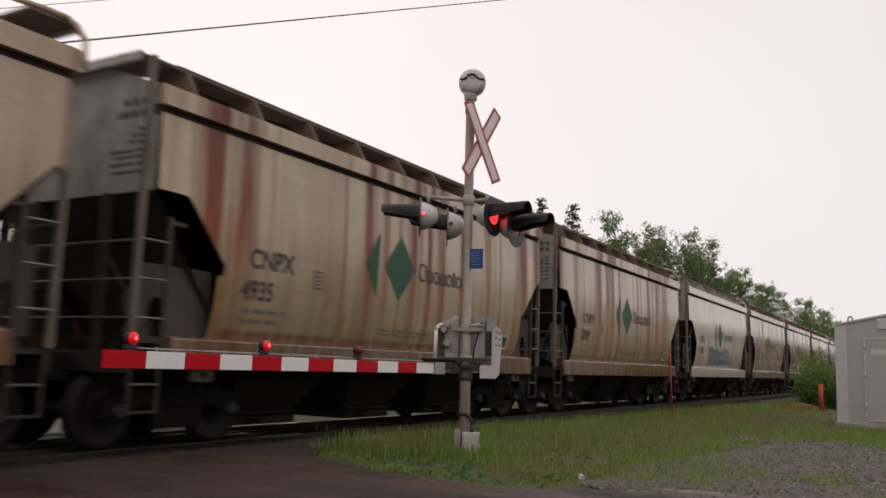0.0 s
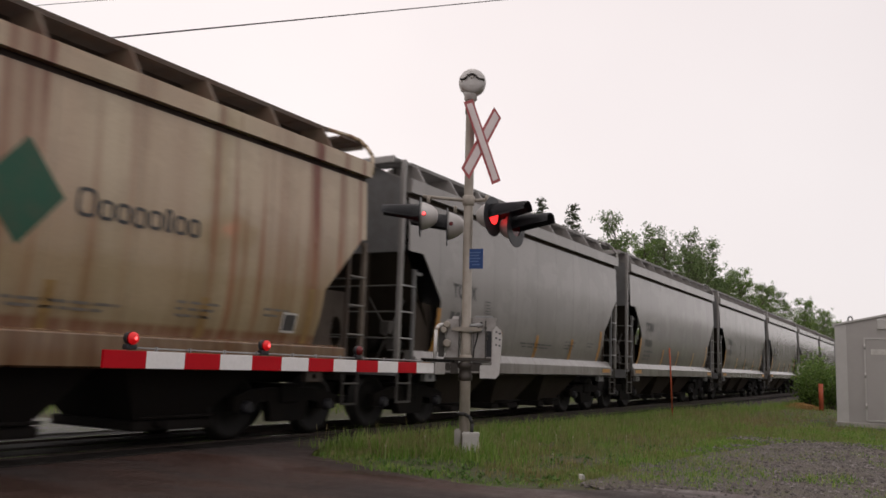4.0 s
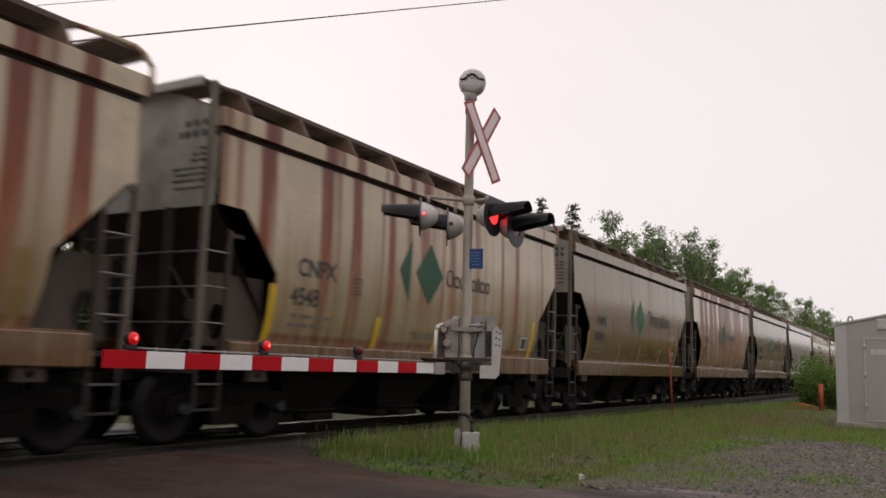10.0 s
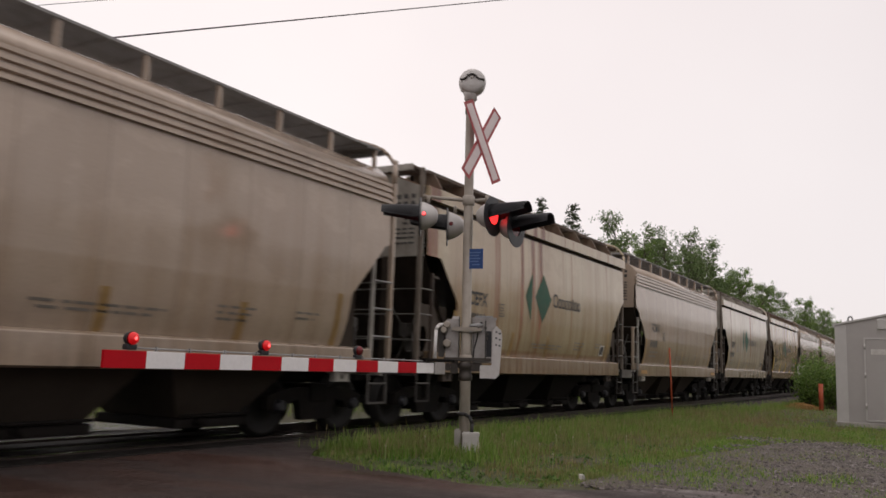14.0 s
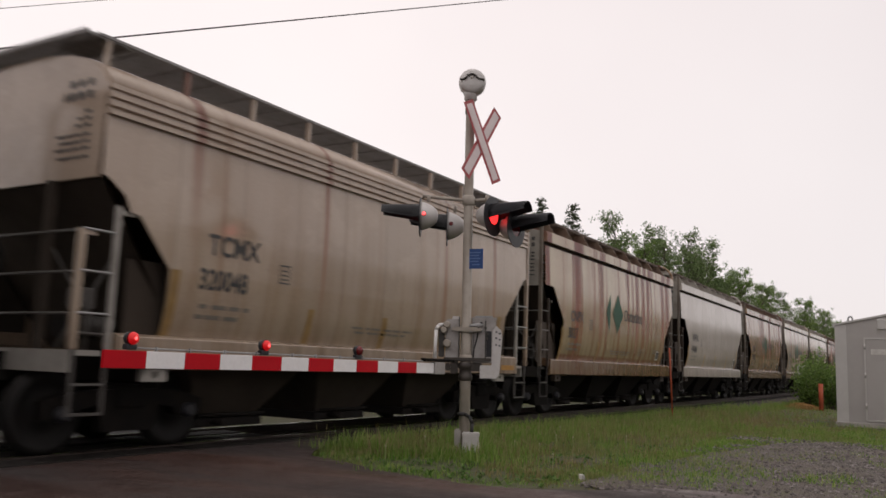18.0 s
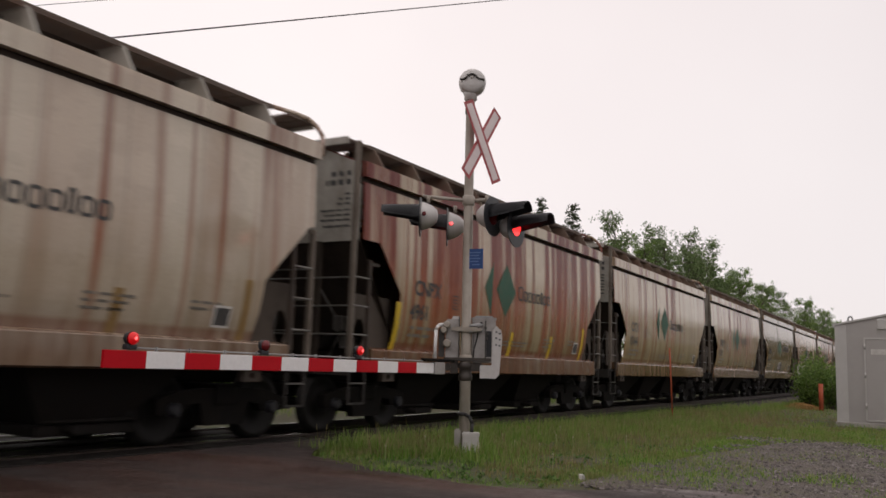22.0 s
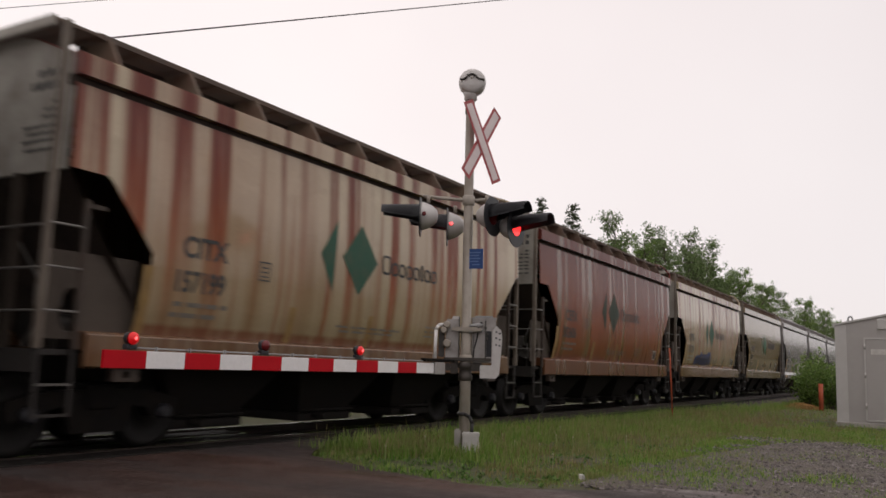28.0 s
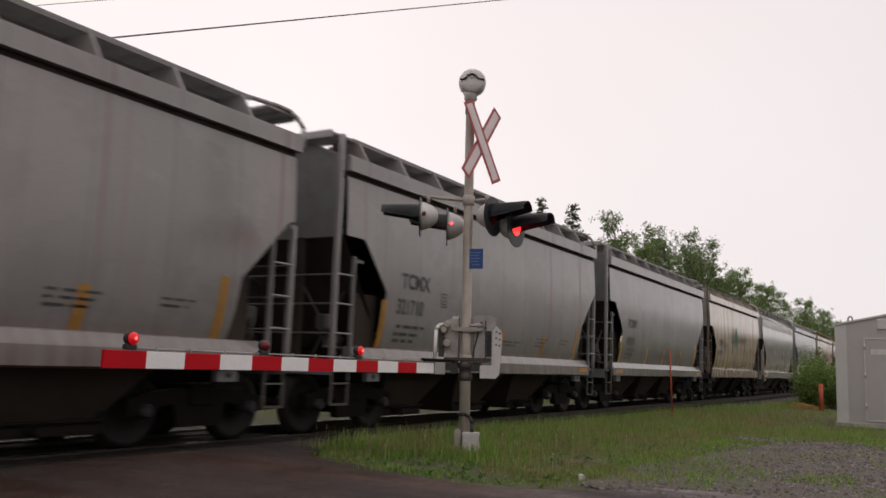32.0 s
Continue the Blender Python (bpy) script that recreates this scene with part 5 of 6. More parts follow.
for ang, lift in ((radians(121), 0.012), (radians(57), 0.0)):
    b = part("crossbuck_blade", made(board, ang, 0.61, 0.2, lift, 0.004), M_SIGNRED, signal, "red-edged white board")
    part("blade_face", made(board, ang, 0.565, 0.118, lift + 0.004, 0.003), M_SIGNWHITE, b)

# blue notice with unreadable lines
bm = bmesh.new()
nc = seen(0.09, 2.56, 0.075)
NOTICE_A = (Matrix.Rotation(radians(-18), 3, "Z") @ ACROSS).normalized()
NOTICE_O = Vector((NOTICE_A.y, -NOTICE_A.x, 0))


def plate(bm, r0, r1, u0, u1, lift, thick):
    pts = [NOTICE_A * r0 + UP * u0, NOTICE_A * r1 + UP * u0, NOTICE_A * r1 + UP * u1, NOTICE_A * r0 + UP * u1]
    a, b = [bm.verts.new(nc + p + NOTICE_O * (lift + thick)) for p in pts], [bm.verts.new(nc + p + NOTICE_O * lift) for p in pts]
    bm.faces.new(a)
    bm.faces.new(b[::-1])
    for i in range(4):
        bm.faces.new((a[(i + 1) % 4], a[i], b[i], b[(i + 1) % 4]))


plate(bm, -0.125, 0.125, -0.135, 0.135, 0, 0.004)
notice = part("notice_plate", bm, M_BLUE, signal, "small blue notice")
bm = bmesh.new()
for r0, r1, u in ((-0.09, 0.09, 0.085), (-0.09, 0.07, 0.045), (-0.09, 0.085, 0.005), (-0.09, 0.06, -0.035), (-0.03, 0.08, -0.08)):
    plate(bm, r0, r1, u - 0.008, u + 0.008, 0.004, 0.002)
part("notice_lines", bm, plain("pale_blue_print", (0.09, 0.17, 0.36), 0.5), notice)

# lamp arms and flashers
part("lamp_arm", made(pipe, [seen(-0.63, 3.42, 0.02), seen(0.0, 3.37, 0.0), seen(0.36, 3.40, 0.0)], 0.024, 8), M_POLE, signal)
part("arm_clamp", made(lathe, (0, 0, 3.30), (0, 0, 3.44), ((0, 0.065), (0.1, 0.085), (0.9, 0.085), (1, 0.065)), 14), M_POLE, signal)
FLASHERS, PORTS = [], []


def flasher(place, heading, dark_back):
    """A round signal lamp: housing, backing disc, long hood and a lens unit that turns its lit face out. heading: the way it shines."""
    d = Vector((math.cos(radians(heading)), math.sin(radians(heading)), -0.02)).normalized()
    p = Vector(place)
    s = d.cross(UP).normalized()
    bm = bmesh.new()
    lathe(bm, p - d * 0.21, p + d * 0.02, ((0, 0.05), (0.06, 0.085), (0.3, 0.135), (0.6, 0.17), (0.85, 0.19), (1.0, 0.195)), 24)
    lamp = part("flasher", bm, M_BOX, signal, "round lamp with black backing and hood")
    bm = bmesh.new()
    n = 28
    ring_o = [p + d * 0.03 + s * math.cos(t) * 0.255 + UP * (math.sin(t) * 0.27 - 0.015) for t in (6.28319 * i / n for i in range(n))]
    ring_i = [p + d * 0.03 + s * math.cos(t) * 0.135 + UP * math.sin(t) * 0.135 for t in (6.28319 * i / n for i in range(n))]
    vo, vi = [bm.verts.new(q) for q in ring_o], [bm.verts.new(q) for q in ring_i]
    wo, wi = [bm.verts.new(q - d * 0.01) for q in ring_o], [bm.verts.new(q - d * 0.01) for q in ring_i]
    for i in range(n):
        j = (i + 1) % n
        bm.faces.new((vo[i], vo[j], vi[j], vi[i]))
        bm.faces.new((wo[j], wo[i], wi[i], wi[j]))
        bm.faces.new((vo[j], vo[i], wo[i], wo[j]))
        bm.faces.new((vi[i], vi[j], wi[j], wi[i]))
    part("backing_disc", bm, M_BLACK, lamp, "black backing disc")
    bm = bmesh.new()
    rows = []
    for k in range(5):
        u = k / 4
        rows.append([p + d * (0.03 + 0.52 * u) + s * math.cos(t) * 0.145 * (1 - 0.14 * u) + UP * (math.sin(t) * 0.145 * (1 - 0.14 * u) + 0.018 + 0.022 * u) for t in (radians(-28 + 28 * u + (236 - 56 * u) * i / 16) for i in range(17))])
    va = [[bm.verts.new(q) for q in r] for r in rows]
    for ra, rb in zip(va, va[1:]):
        for i in range(16):
            bm.faces.new((ra[i], ra[i + 1], rb[i + 1], rb[i])).smooth = True
    bmesh.ops.solidify(bm, geom=list(bm.faces), thickness=0.006)
    part("hood", bm, M_BLACK, lamp, "long black hood")
    bm = bmesh.new()
    lathe(bm, (0, 0, 0.0), (0.012, 0, 0), ((0, 0.11), (0.3, 0.126), (1.0, 0.126)), 22)
    me = mesh_of(bm, "lens", M_LENS)
    me.materials.append(M_GLOW)
    for f in me.polygons:
        f.material_index = 1 if f.center.x > 0.009 and f.normal.x > 0.5 else 0
    lens = part("lens", me, None, lamp, "lit red lens")
    turn = Matrix.Translation(p + d * 0.02) @ Matrix.Rotation(radians(heading), 4, "Z")
    lens.matrix_basis = turn
    dark = part("dark_lens", made(lathe, (0, 0, 0), (0.014, 0, 0), ((0, 0.10), (0.3, 0.133), (1.0, 0.133)), 22), M_LENS, lamp, "unlit dark red lens")
    dark.matrix_basis = Matrix.Translation(p + d * 0.008) @ Matrix.Rotation(radians(heading), 4, "Z")
    FLASHERS.append((lens, turn))
    if dark_back:
        # a small port in the side of the housing, which shows whether the lamp is lit
        bm = bmesh.new()
        lathe(bm, (-0.02, 0, 0), (0.02, 0, 0), ((0, 0.012), (0.3, 0.026), (0.7, 0.026), (1, 0.012)), 12)
        me = mesh_of(bm, "side_port", M_LENS)
        me.materials.append(M_GLOW_HOT)
        for f in me.polygons:
            f.material_index = 1 if f.center.x > 0.0 else 0
        port = part("side_port", me, None, lamp, "small red side port")
        turn = Matrix.Translation(p - d * 0.035 + s * (0.19 if s.dot(FACE) > 0 else -0.19)) @ FACE.to_track_quat("X", "Z").to_matrix().to_4x4()
        port.matrix_basis = turn
        PORTS.append((port, turn))
        dark = part("dark_port", made(lathe, (-0.02, 0, 0), (0.008, 0, 0), ((0, 0.02), (0.3, 0.03), (0.8, 0.03), (1, 0.022)), 12), M_LENS, lamp)
        dark.matrix_basis = turn
    part("lamp_bracket", made(pipe, [p - d * 0.08 + UP * 0.19, p - d * 0.08 + UP * 0.28], 0.025, 8), M_POLE, lamp)
    return lamp


flasher(seen(0.315, 3.15, 0.12), 268, False)
flasher(seen(0.63, 3.02, 0.0), 268, False)
flasher(seen(-0.625, 3.13, 0.1), 117.5, True)
flasher(seen(-0.265, 3.05, -0.2), 117.5, True)

# gate mechanism, counterweight arm and junction box
bm = bmesh.new()
def sbox(bm, r0, r1, u0, u1, f0, f1, bev=0.015):
    b = bmesh.new()
    box(b, r0, r1, u0, u1, f0, f1)
    bmesh.ops.bevel(b, geom=list(b.edges), offset=bev, segments=2, affect="EDGES")
    for v in b.verts:
        v.co = seen(v.co.x, v.co.y, v.co.z)
    me = bpy.data.meshes.new("tmp")
    b.to_mesh(me)
    b.free()
    bm.from_mesh(me)
    bpy.data.meshes.remove(me)
sbox(bm, 0.075, 0.40, 1.17, 1.76, -0.32, -0.04)
mech = part("gate_mechanism", bm, M_CAST, signal, "grey cast gate mechanism")
part("mechanism_lid", made(sbox, 0.07, 0.41, 1.745, 1.78, -0.33, -0.03, 0.008), M_CAST, mech)
side_box = part("mechanism_box", made(sbox, -0.275, -0.085, 1.21, 1.75, -0.3, -0.03), M_CAST, signal, "grey cast box beside the mast")
part("box_cap", made(sbox, -0.19, -0.09, 1.70, 1.79, -0.28, -0.05, 0.01), M_BOX, side_box)
bm = bmesh.new()
for u in (1.60, 1.23):
    lathe(bm, (0, 0, u - 0.045), (0, 0, u + 0.045), ((0, 0.065), (0.1, 0.088), (0.9, 0.088), (1, 0.065)), 16)
sbox(bm, -0.15, 0.16, 1.58, 1.64, 0.05, 0.1, 0.008)
for r in (-0.17, 0.18):
    lathe(bm, seen(r, 1.61, 0.02), seen(r, 1.61, 0.11), ((0, 0.028), (1, 0.024)), 8)
part("clamp", bm, M_POLE, mech)
bm = bmesh.new()
sbox(bm, -0.29, 0.34, 1.19, 1.235, 0.03, 0.1, 0.008)
lathe(bm, (0, 0, 0.93), (0, 0, 1.17), ((0, 0.078), (0.05, 0.095), (0.3, 0.095), (0.35, 0.082), (0.65, 0.082), (0.7, 0.1), (1, 0.1)), 18)
sbox(bm, 0.05, 0.22, 1.06, 1.17, -0.06, 0.06, 0.012)
sbox(bm, -0.27, -0.2, 1.06, 1.16, -0.03, 0.07, 0.01)
sbox(bm, -0.2, -0.1, 1.02, 1.2, -0.05, 0.05, 0.012)
part("lower_collar", bm, M_COLLAR, mech, "dark stained steel collar and bar")
bm = bmesh.new()
sbox(bm, 0.27, 0.345, 1.25, 1.60, -0.06, -0.036, 0.004)
sbox(bm, 0.10, 0.106, 1.22, 1.72, -0.06, -0.036, 0.001)
part("slot", bm, M_BLACK, mech, "dark slot")
part("lid_hinge", made(sbox, 0.12, 0.36, 1.775, 1.80, -0.06, -0.03, 0.006), M_GALV, mech)
part("thin_cable", made(pipe, [seen(0.165, 1.66, -0.025), seen(0.15, 1.5, -0.02), seen(0.11, 1.36, -0.02), seen(0.10, 1.24, -0.02)], 0.009, 6), M_CABLE, mech)
bm = bmesh.new()
for r, u in ((0.26, 1.64), (0.285, 1.56), (0.28, 1.50), (0.2, 1.70), (-0.24, 1.68)):
    lathe(bm, seen(r, u, -0.05), seen(r, u, 0.0), ((0, 0.022), (1, 0.018)), 8)
part("bolt_row", bm, M_SLOT, mech)
for u in (1.33, 1.45, 1.57):
    part("cast_rib", made(sbox, 0.115, 0.25, u - 0.008, u + 0.008, -0.05, -0.03, 0.004), M_CAST, mech)
bm = bmesh.new()
sbox(bm, 0.255, 0.27, 1.2, 1.74, -0.06, -0.03, 0.003)
sbox(bm, -0.10, -0.085, 1.2, 1.78, -0.2, 0.0, 0.003)
sbox(bm, -0.37, -0.29, 1.24, 1.62, -0.12, -0.08, 0.01)
part("dark_seam", bm, M_SLOT, mech, "dark seam between the castings")
bm = bmesh.new()
for u in (1.66, 1.585):
    lathe(bm, seen(0.05, u, 0.09), seen(0.22, u + 0.02, -0.02), ((0, 0.018), (0.5, 0.026), (1, 0.018)), 8)
part("clamp_bolt", bm, M_GALV, mech)
bm = bmesh.new()
for r, u, q in ((-0.255, 1.42, 0.055), (-0.26, 1.67, 0.05), (-0.30, 1.60, 0.045)):
    lathe(bm, seen(r, u, -0.05), seen(r, u, 0.05), ((0, q), (0.8, q), (1, q * 0.7)), 12)
part("bolt_cover", bm, M_POLE, mech)
part("guard_rail", made(pipe, [seen(-0.415, 1.22, -0.05), seen(-0.405, 1.60, -0.05), seen(-0.375, 1.66, -0.05), seen(-0.29, 1.68, -0.1)], 0.025, 8), M_BARWHITE, mech)
bm = bmesh.new()
pts = [(0.25, 0.97), (0.46, 0.97), (0.505, 1.02), (0.52, 1.2), (0.54, 1.5), (0.525, 1.6), (0.46, 1.66), (0.415, 1.60), (0.41, 1.2), (0.40, 1.14), (0.25, 1.14)]
a, b = [bm.verts.new(seen(r - 0.06, u, 0.13)) for r, u in pts], [bm.verts.new(seen(r - 0.06, u, 0.09)) for r, u in pts]
bm.faces.new(a)
bm.faces.new(b[::-1])
for i in range(len(pts)):
    j = (i + 1) % len(pts)
    bm.faces.new((a[j], a[i], b[i], b[j]))
weight = part("counterweight_arm", bm, M_BOX, mech, "pale counterweight plate")
bm = bmesh.new()
for r, u in ((0.40, 1.58), (0.445, 1.56), (0.40, 1.5), (0.445, 1.48), (0.40, 1.41), (0.445, 1.40)):
    lathe(bm, seen(r, u, 0.12), seen(r, u, 0.134), ((0, 0.014), (1, 0.014)), 8)
part("bolt_hole", bm, M_BLACK, weight)
bm = bmesh.new()
sbox(bm, -0.02, 0.19, -0.04, 0.24, 0.06, 0.24)
sbox(bm, -0.03, 0.2, 0.22, 0.27, 0.05, 0.25, 0.01)
part("junction_box", bm, M_BOX, signal, "small grey cable box")
bm = bmesh.new()
sbox(bm, -0.13, -0.03, -0.12, 0.3, -0.08, 0.06)
part("base_plate", bm, M_CONCRETE, signal)
part("cable", made(pipe, [seen(-0.09, 0.50, 0.06), seen(0.0, 0.50, 0.09), seen(0.07, 0.46, 0.11), seen(0.10, 0.38, 0.12), seen(0.10, 0.25, 0.13)], 0.024, 8), M_CABLE, signal)

# ---- the lowered gate arm ----
TIP, ROOT = Vector((4.19, 5.47, 1.10)), Vector((9.17, 5.38, 1.09))
arm_d = (ROOT - TIP).normalized()
gate = thing("gate_arm", "lowered red and white striped gate arm with lamps", "gate arm", at=Matrix.Translation(TIP) @ arm_d.to_track_quat("X", "Z").to_matrix().to_4x4())
for i in range(12):
    h0, h1 = 0.076 - 0.0007 * i, 0.076 - 0.0007 * (i + 1)
    bm = bmesh.new()
    rbox(bm, 0.397 * i, 0.397 * (i + 1) - 0.001, -0.016, 0.016, -h0, h0 - 0.012, 0.004)
    part("stripe", bm, M_RED if i % 2 == 0 else M_BARWHITE, gate, "red stripe" if i % 2 == 0 else "white stripe")
part("arm_root", made(rbox, 4.755, 4.99, -0.04, 0.04, -0.08, 0.07, 0.01), M_CAST, gate)
part("root_bar", made(rbox, 4.52, 5.23, -0.04, 0.03, 0.075, 0.115, 0.01), M_TRUCK, gate)
bm = bmesh.new()
pipe(bm, [(0.25, 0.0, 0.085), (1.0, 0, 0.083), (2.2, 0, 0.083), (3.4, 0, 0.08), (4.7, 0, 0.08)], 0.007, 6)
for x in (0.5, 0.85, 1.25, 1.65, 2.15, 2.5, 2.9, 3.3, 3.7, 4.1):
    box(bm, x - 0.006, x + 0.006, -0.01, 0.01, 0.065, 0.1)
part("arm_cable", bm, M_GALV, gate, "thin cable on small pale pegs")
ARM_LAMPS = []
for k, x in enumerate((0.24, 1.74, 3.2)):
    base = part("arm_lamp", made(rbox, x - 0.05, x + 0.05, -0.03, 0.03, 0.07, 0.115, 0.012), M_BLACK, gate, "round red arm lamp")
    bm = bmesh.new()
    lathe(bm, (x, 0.045, 0.16), (x, -0.02, 0.16), ((0, 0.03), (0.3, 0.05), (1, 0.055)), 18)
    part("lamp_shell", bm, M_BLACK, base)
    bm = bmesh.new()
    lathe(bm, (0, 0.02, 0), (0, -0.05, 0), ((0, 0.05), (0.35, 0.062), (0.6, 0.056), (0.85, 0.036), (0.95, 0.018), (1, 0.006)), 20)
    me = mesh_of(bm, "lens", M_LENS)
    me.materials.append(M_GLOW_DIM)
    me.materials.append(M_GLOW_HOT)
    for f in me.polygons:
        f.material_index = 2 if f.center.y < -0.046 else 1 if f.center.y < -0.012 else 0
    lens = part("lens", me, None, base, "lit red lens")
    lens.matrix_basis = pose(x, -0.032, 0.16) @ Matrix.Scale(0.82, 4)
    dark = part("dark_lens", made(lathe, (0, 0.02, 0), (0, -0.05, 0), ((0, 0.05), (0.35, 0.062), (0.6, 0.056), (0.85, 0.036), (0.95, 0.018), (1, 0.006)), 20), M_LENS, base, "unlit dark red lens")
    dark.matrix_basis = pose(x, -0.02, 0.16) @ Matrix.Scale(0.86, 4)
    ARM_LAMPS.append((lens, lens.matrix_basis.copy()))

# ---- signal cabinet ----
cab = thing("signal_cabinet", "brushed aluminium signal cabinet with a low gable roof", "equipment cabinet", at=pose(24.74, 0.97, -0.15))
W2, DEP, EAVE, RIDGE = 1.28, 2.4, 2.72, 3.0
bm = bmesh.new()
prism(bm, [(-W2, 0.12), (W2, 0.12), (W2, EAVE), (0, RIDGE - 0.04), (-W2, EAVE)], "x", 0, DEP)
part("body", bm, M_CAB, cab)
part("plinth", made(rbox, -0.04, DEP + 0.04, -W2 - 0.04, W2 + 0.04, -0.05, 0.13, 0.02), M_CONCRETE, cab)
for s in (-1, 1):
    bm = bmesh.new()
    prism(bm, [(0, RIDGE), (s * (W2 + 0.05), EAVE + 0.0), (s * (W2 + 0.05), EAVE - 0.05), (0, RIDGE - 0.05)], "x", -0.05, DEP + 0.05)
    part("roof", bm, M_CABTRIM, cab)
    part("corner_trim", made(box, -0.012, 0.0, s * W2 - s * 0.28, s * W2, 0.13, EAVE - 0.02), M_CABTRIM, cab)
bm = bmesh.new()
rbox(bm, -0.03, 0.0, -0.45, 0.55, 0.22, 2.32, 0.008)
door = part("door", bm, M_CAB, cab)
bm = bmesh.new()
for y0, y1, z0, z1 in ((0.55, 0.59, 0.2, 2.36), (-0.49, -0.45, 0.2, 2.36), (-0.45, 0.55, 2.32, 2.36), (-0.45, 0.55, 0.18, 0.22)):
    box(bm, -0.045, -0.0, y0, y1, z0, z1)
part("door_frame", bm, M_CABTRIM, door)
for z in (0.5, 1.3, 2.05):
    part("hinge", made(rod, (-0.05, 0.57, z), (-0.05, 0.57, z + 0.14), 0.018, 8), M_CABTRIM, door)
part("door_plate", made(box, -0.036, -0.03, 0.05, 0.42, 1.92, 2.06), M_WHITE, door, "pale plate with unreadable print")
part("lifting_eye", made(pipe, [(0.15, 0.95, 2.76), (0.15, 0.95, 2.9), (0.15, 0.9, 2.94), (0.15, 0.85, 2.9), (0.15, 0.85, 2.78)], 0.025, 8), M_GALV, cab)
part("roof_vent", made(rbox, -0.06, 0.0, -0.15, 0.25, 2.58, 2.86, 0.02), M_CABTRIM, cab)

# ---- small things on the grass ----
def stake(name, x, y, top, r, lean, label):
    z0 = ground_z(x, y)
    bm = bmesh.new()
    rod(bm, (x, y, z0 - 0.05), (x - lean, y, top), r, 8)
    return single(name, bm, M_ORANGE, label, "marker")


stake("marker_stake", 22.88, 6.13, 1.78, 0.022, 0.30, "thin leaning orange marker stake in the grass")
stake("marker_post", 35.7, 3.8, 0.88, 0.085, 0.0, "short orange marker post by the bush")
rng = random.Random(5)
bm = bmesh.new()
for i in range(900):
    u, w = rng.uniform(-1, 1), rng.uniform(-0.4, 0.4)
    x, y = 36.5 + w * 0.8, 4.63 + u * 0.72
    z = ground_z(x, y) + max(0.0, 0.2 * (1 - abs(u)) + 0.05) * rng.random()
    a, e = rng.uniform(0, 3.14), rng.uniform(-0.3, 0.3)
    d = Vector((math.cos(a), math.sin(a), e)) * 0.14
    q = Vector((0, 0, 0.012))
    c = Vector((x, y, z))
    poly(bm, [c - d - q, c + d - q, c + d + q, c - d + q])
single("straw_heap", bm, M_STRAW, "low heap of yellow straw on the grass", "straw heap", "stuff")
bm = bmesh.new()
rbox(bm, 43.9, 44.3, 5.28, 5.7, 1.05, 1.68, 0.03)
rod(bm, (44.1, 5.49, -0.3), (44.1, 5.49, 1.1), 0.05, 8)
single("relay_case", bm, M_WHITE, "small white case on a post by the track", "equipment case")
bm = bmesh.new()
c = Vector((8.5, 3.25, 0.0))
for i in range(3):
    rbox(bm, c.x - 0.03 + i * 0.02, c.x + 0.02 + i * 0.02, c.y - 0.03, c.y + 0.02 - i * 0.01, c.z - 0.02, c.z + 0.04 - i * 0.01, 0.008)
single("litter", bm, M_WHITE, "crumpled white scrap of litter in the grass", "litter")

# ---- overhead wires ----
def wire(name, a, b, r):
    return single(name, made(rod, a, b, r, 6), M_WIRE, "thin dark overhead wire against the sky", "wire")


W_A, W_B = Vector((8.82, 12.76, 6.62)), Vector((25.03, 12.68, 14.07))
wd = W_B - W_A
w = wire("overhead_wire", W_A - wd * 0.6, W_B + wd * 1.2, 0.016)
W_C, W_D = Vector((8.09, 12.73, 6.99)), Vector((9.19, 12.74, 7.53))
wd = W_D - W_C
wire("overhead_wire", W_C - wd * 4, W_D + wd * 14, 0.006)

# ---- trees and bushes ----
def leaf(bm, c, size, rng):
    a = Vector((rng.gauss(0, 1), rng.gauss(0, 1), rng.gauss(0, 1))).normalized() * size
    b = a.orthogonal().normalized() * size * 0.62
    b.rotate(Matrix.Rotation(rng.uniform(0, 6.28), 3, a))
    bm.faces.new([bm.verts.new(c + p) for p in (a, b, -a, -b)])


def limb(bm, a, b, r0, r1):
    rod(bm, a, b, r0, 6, r1)


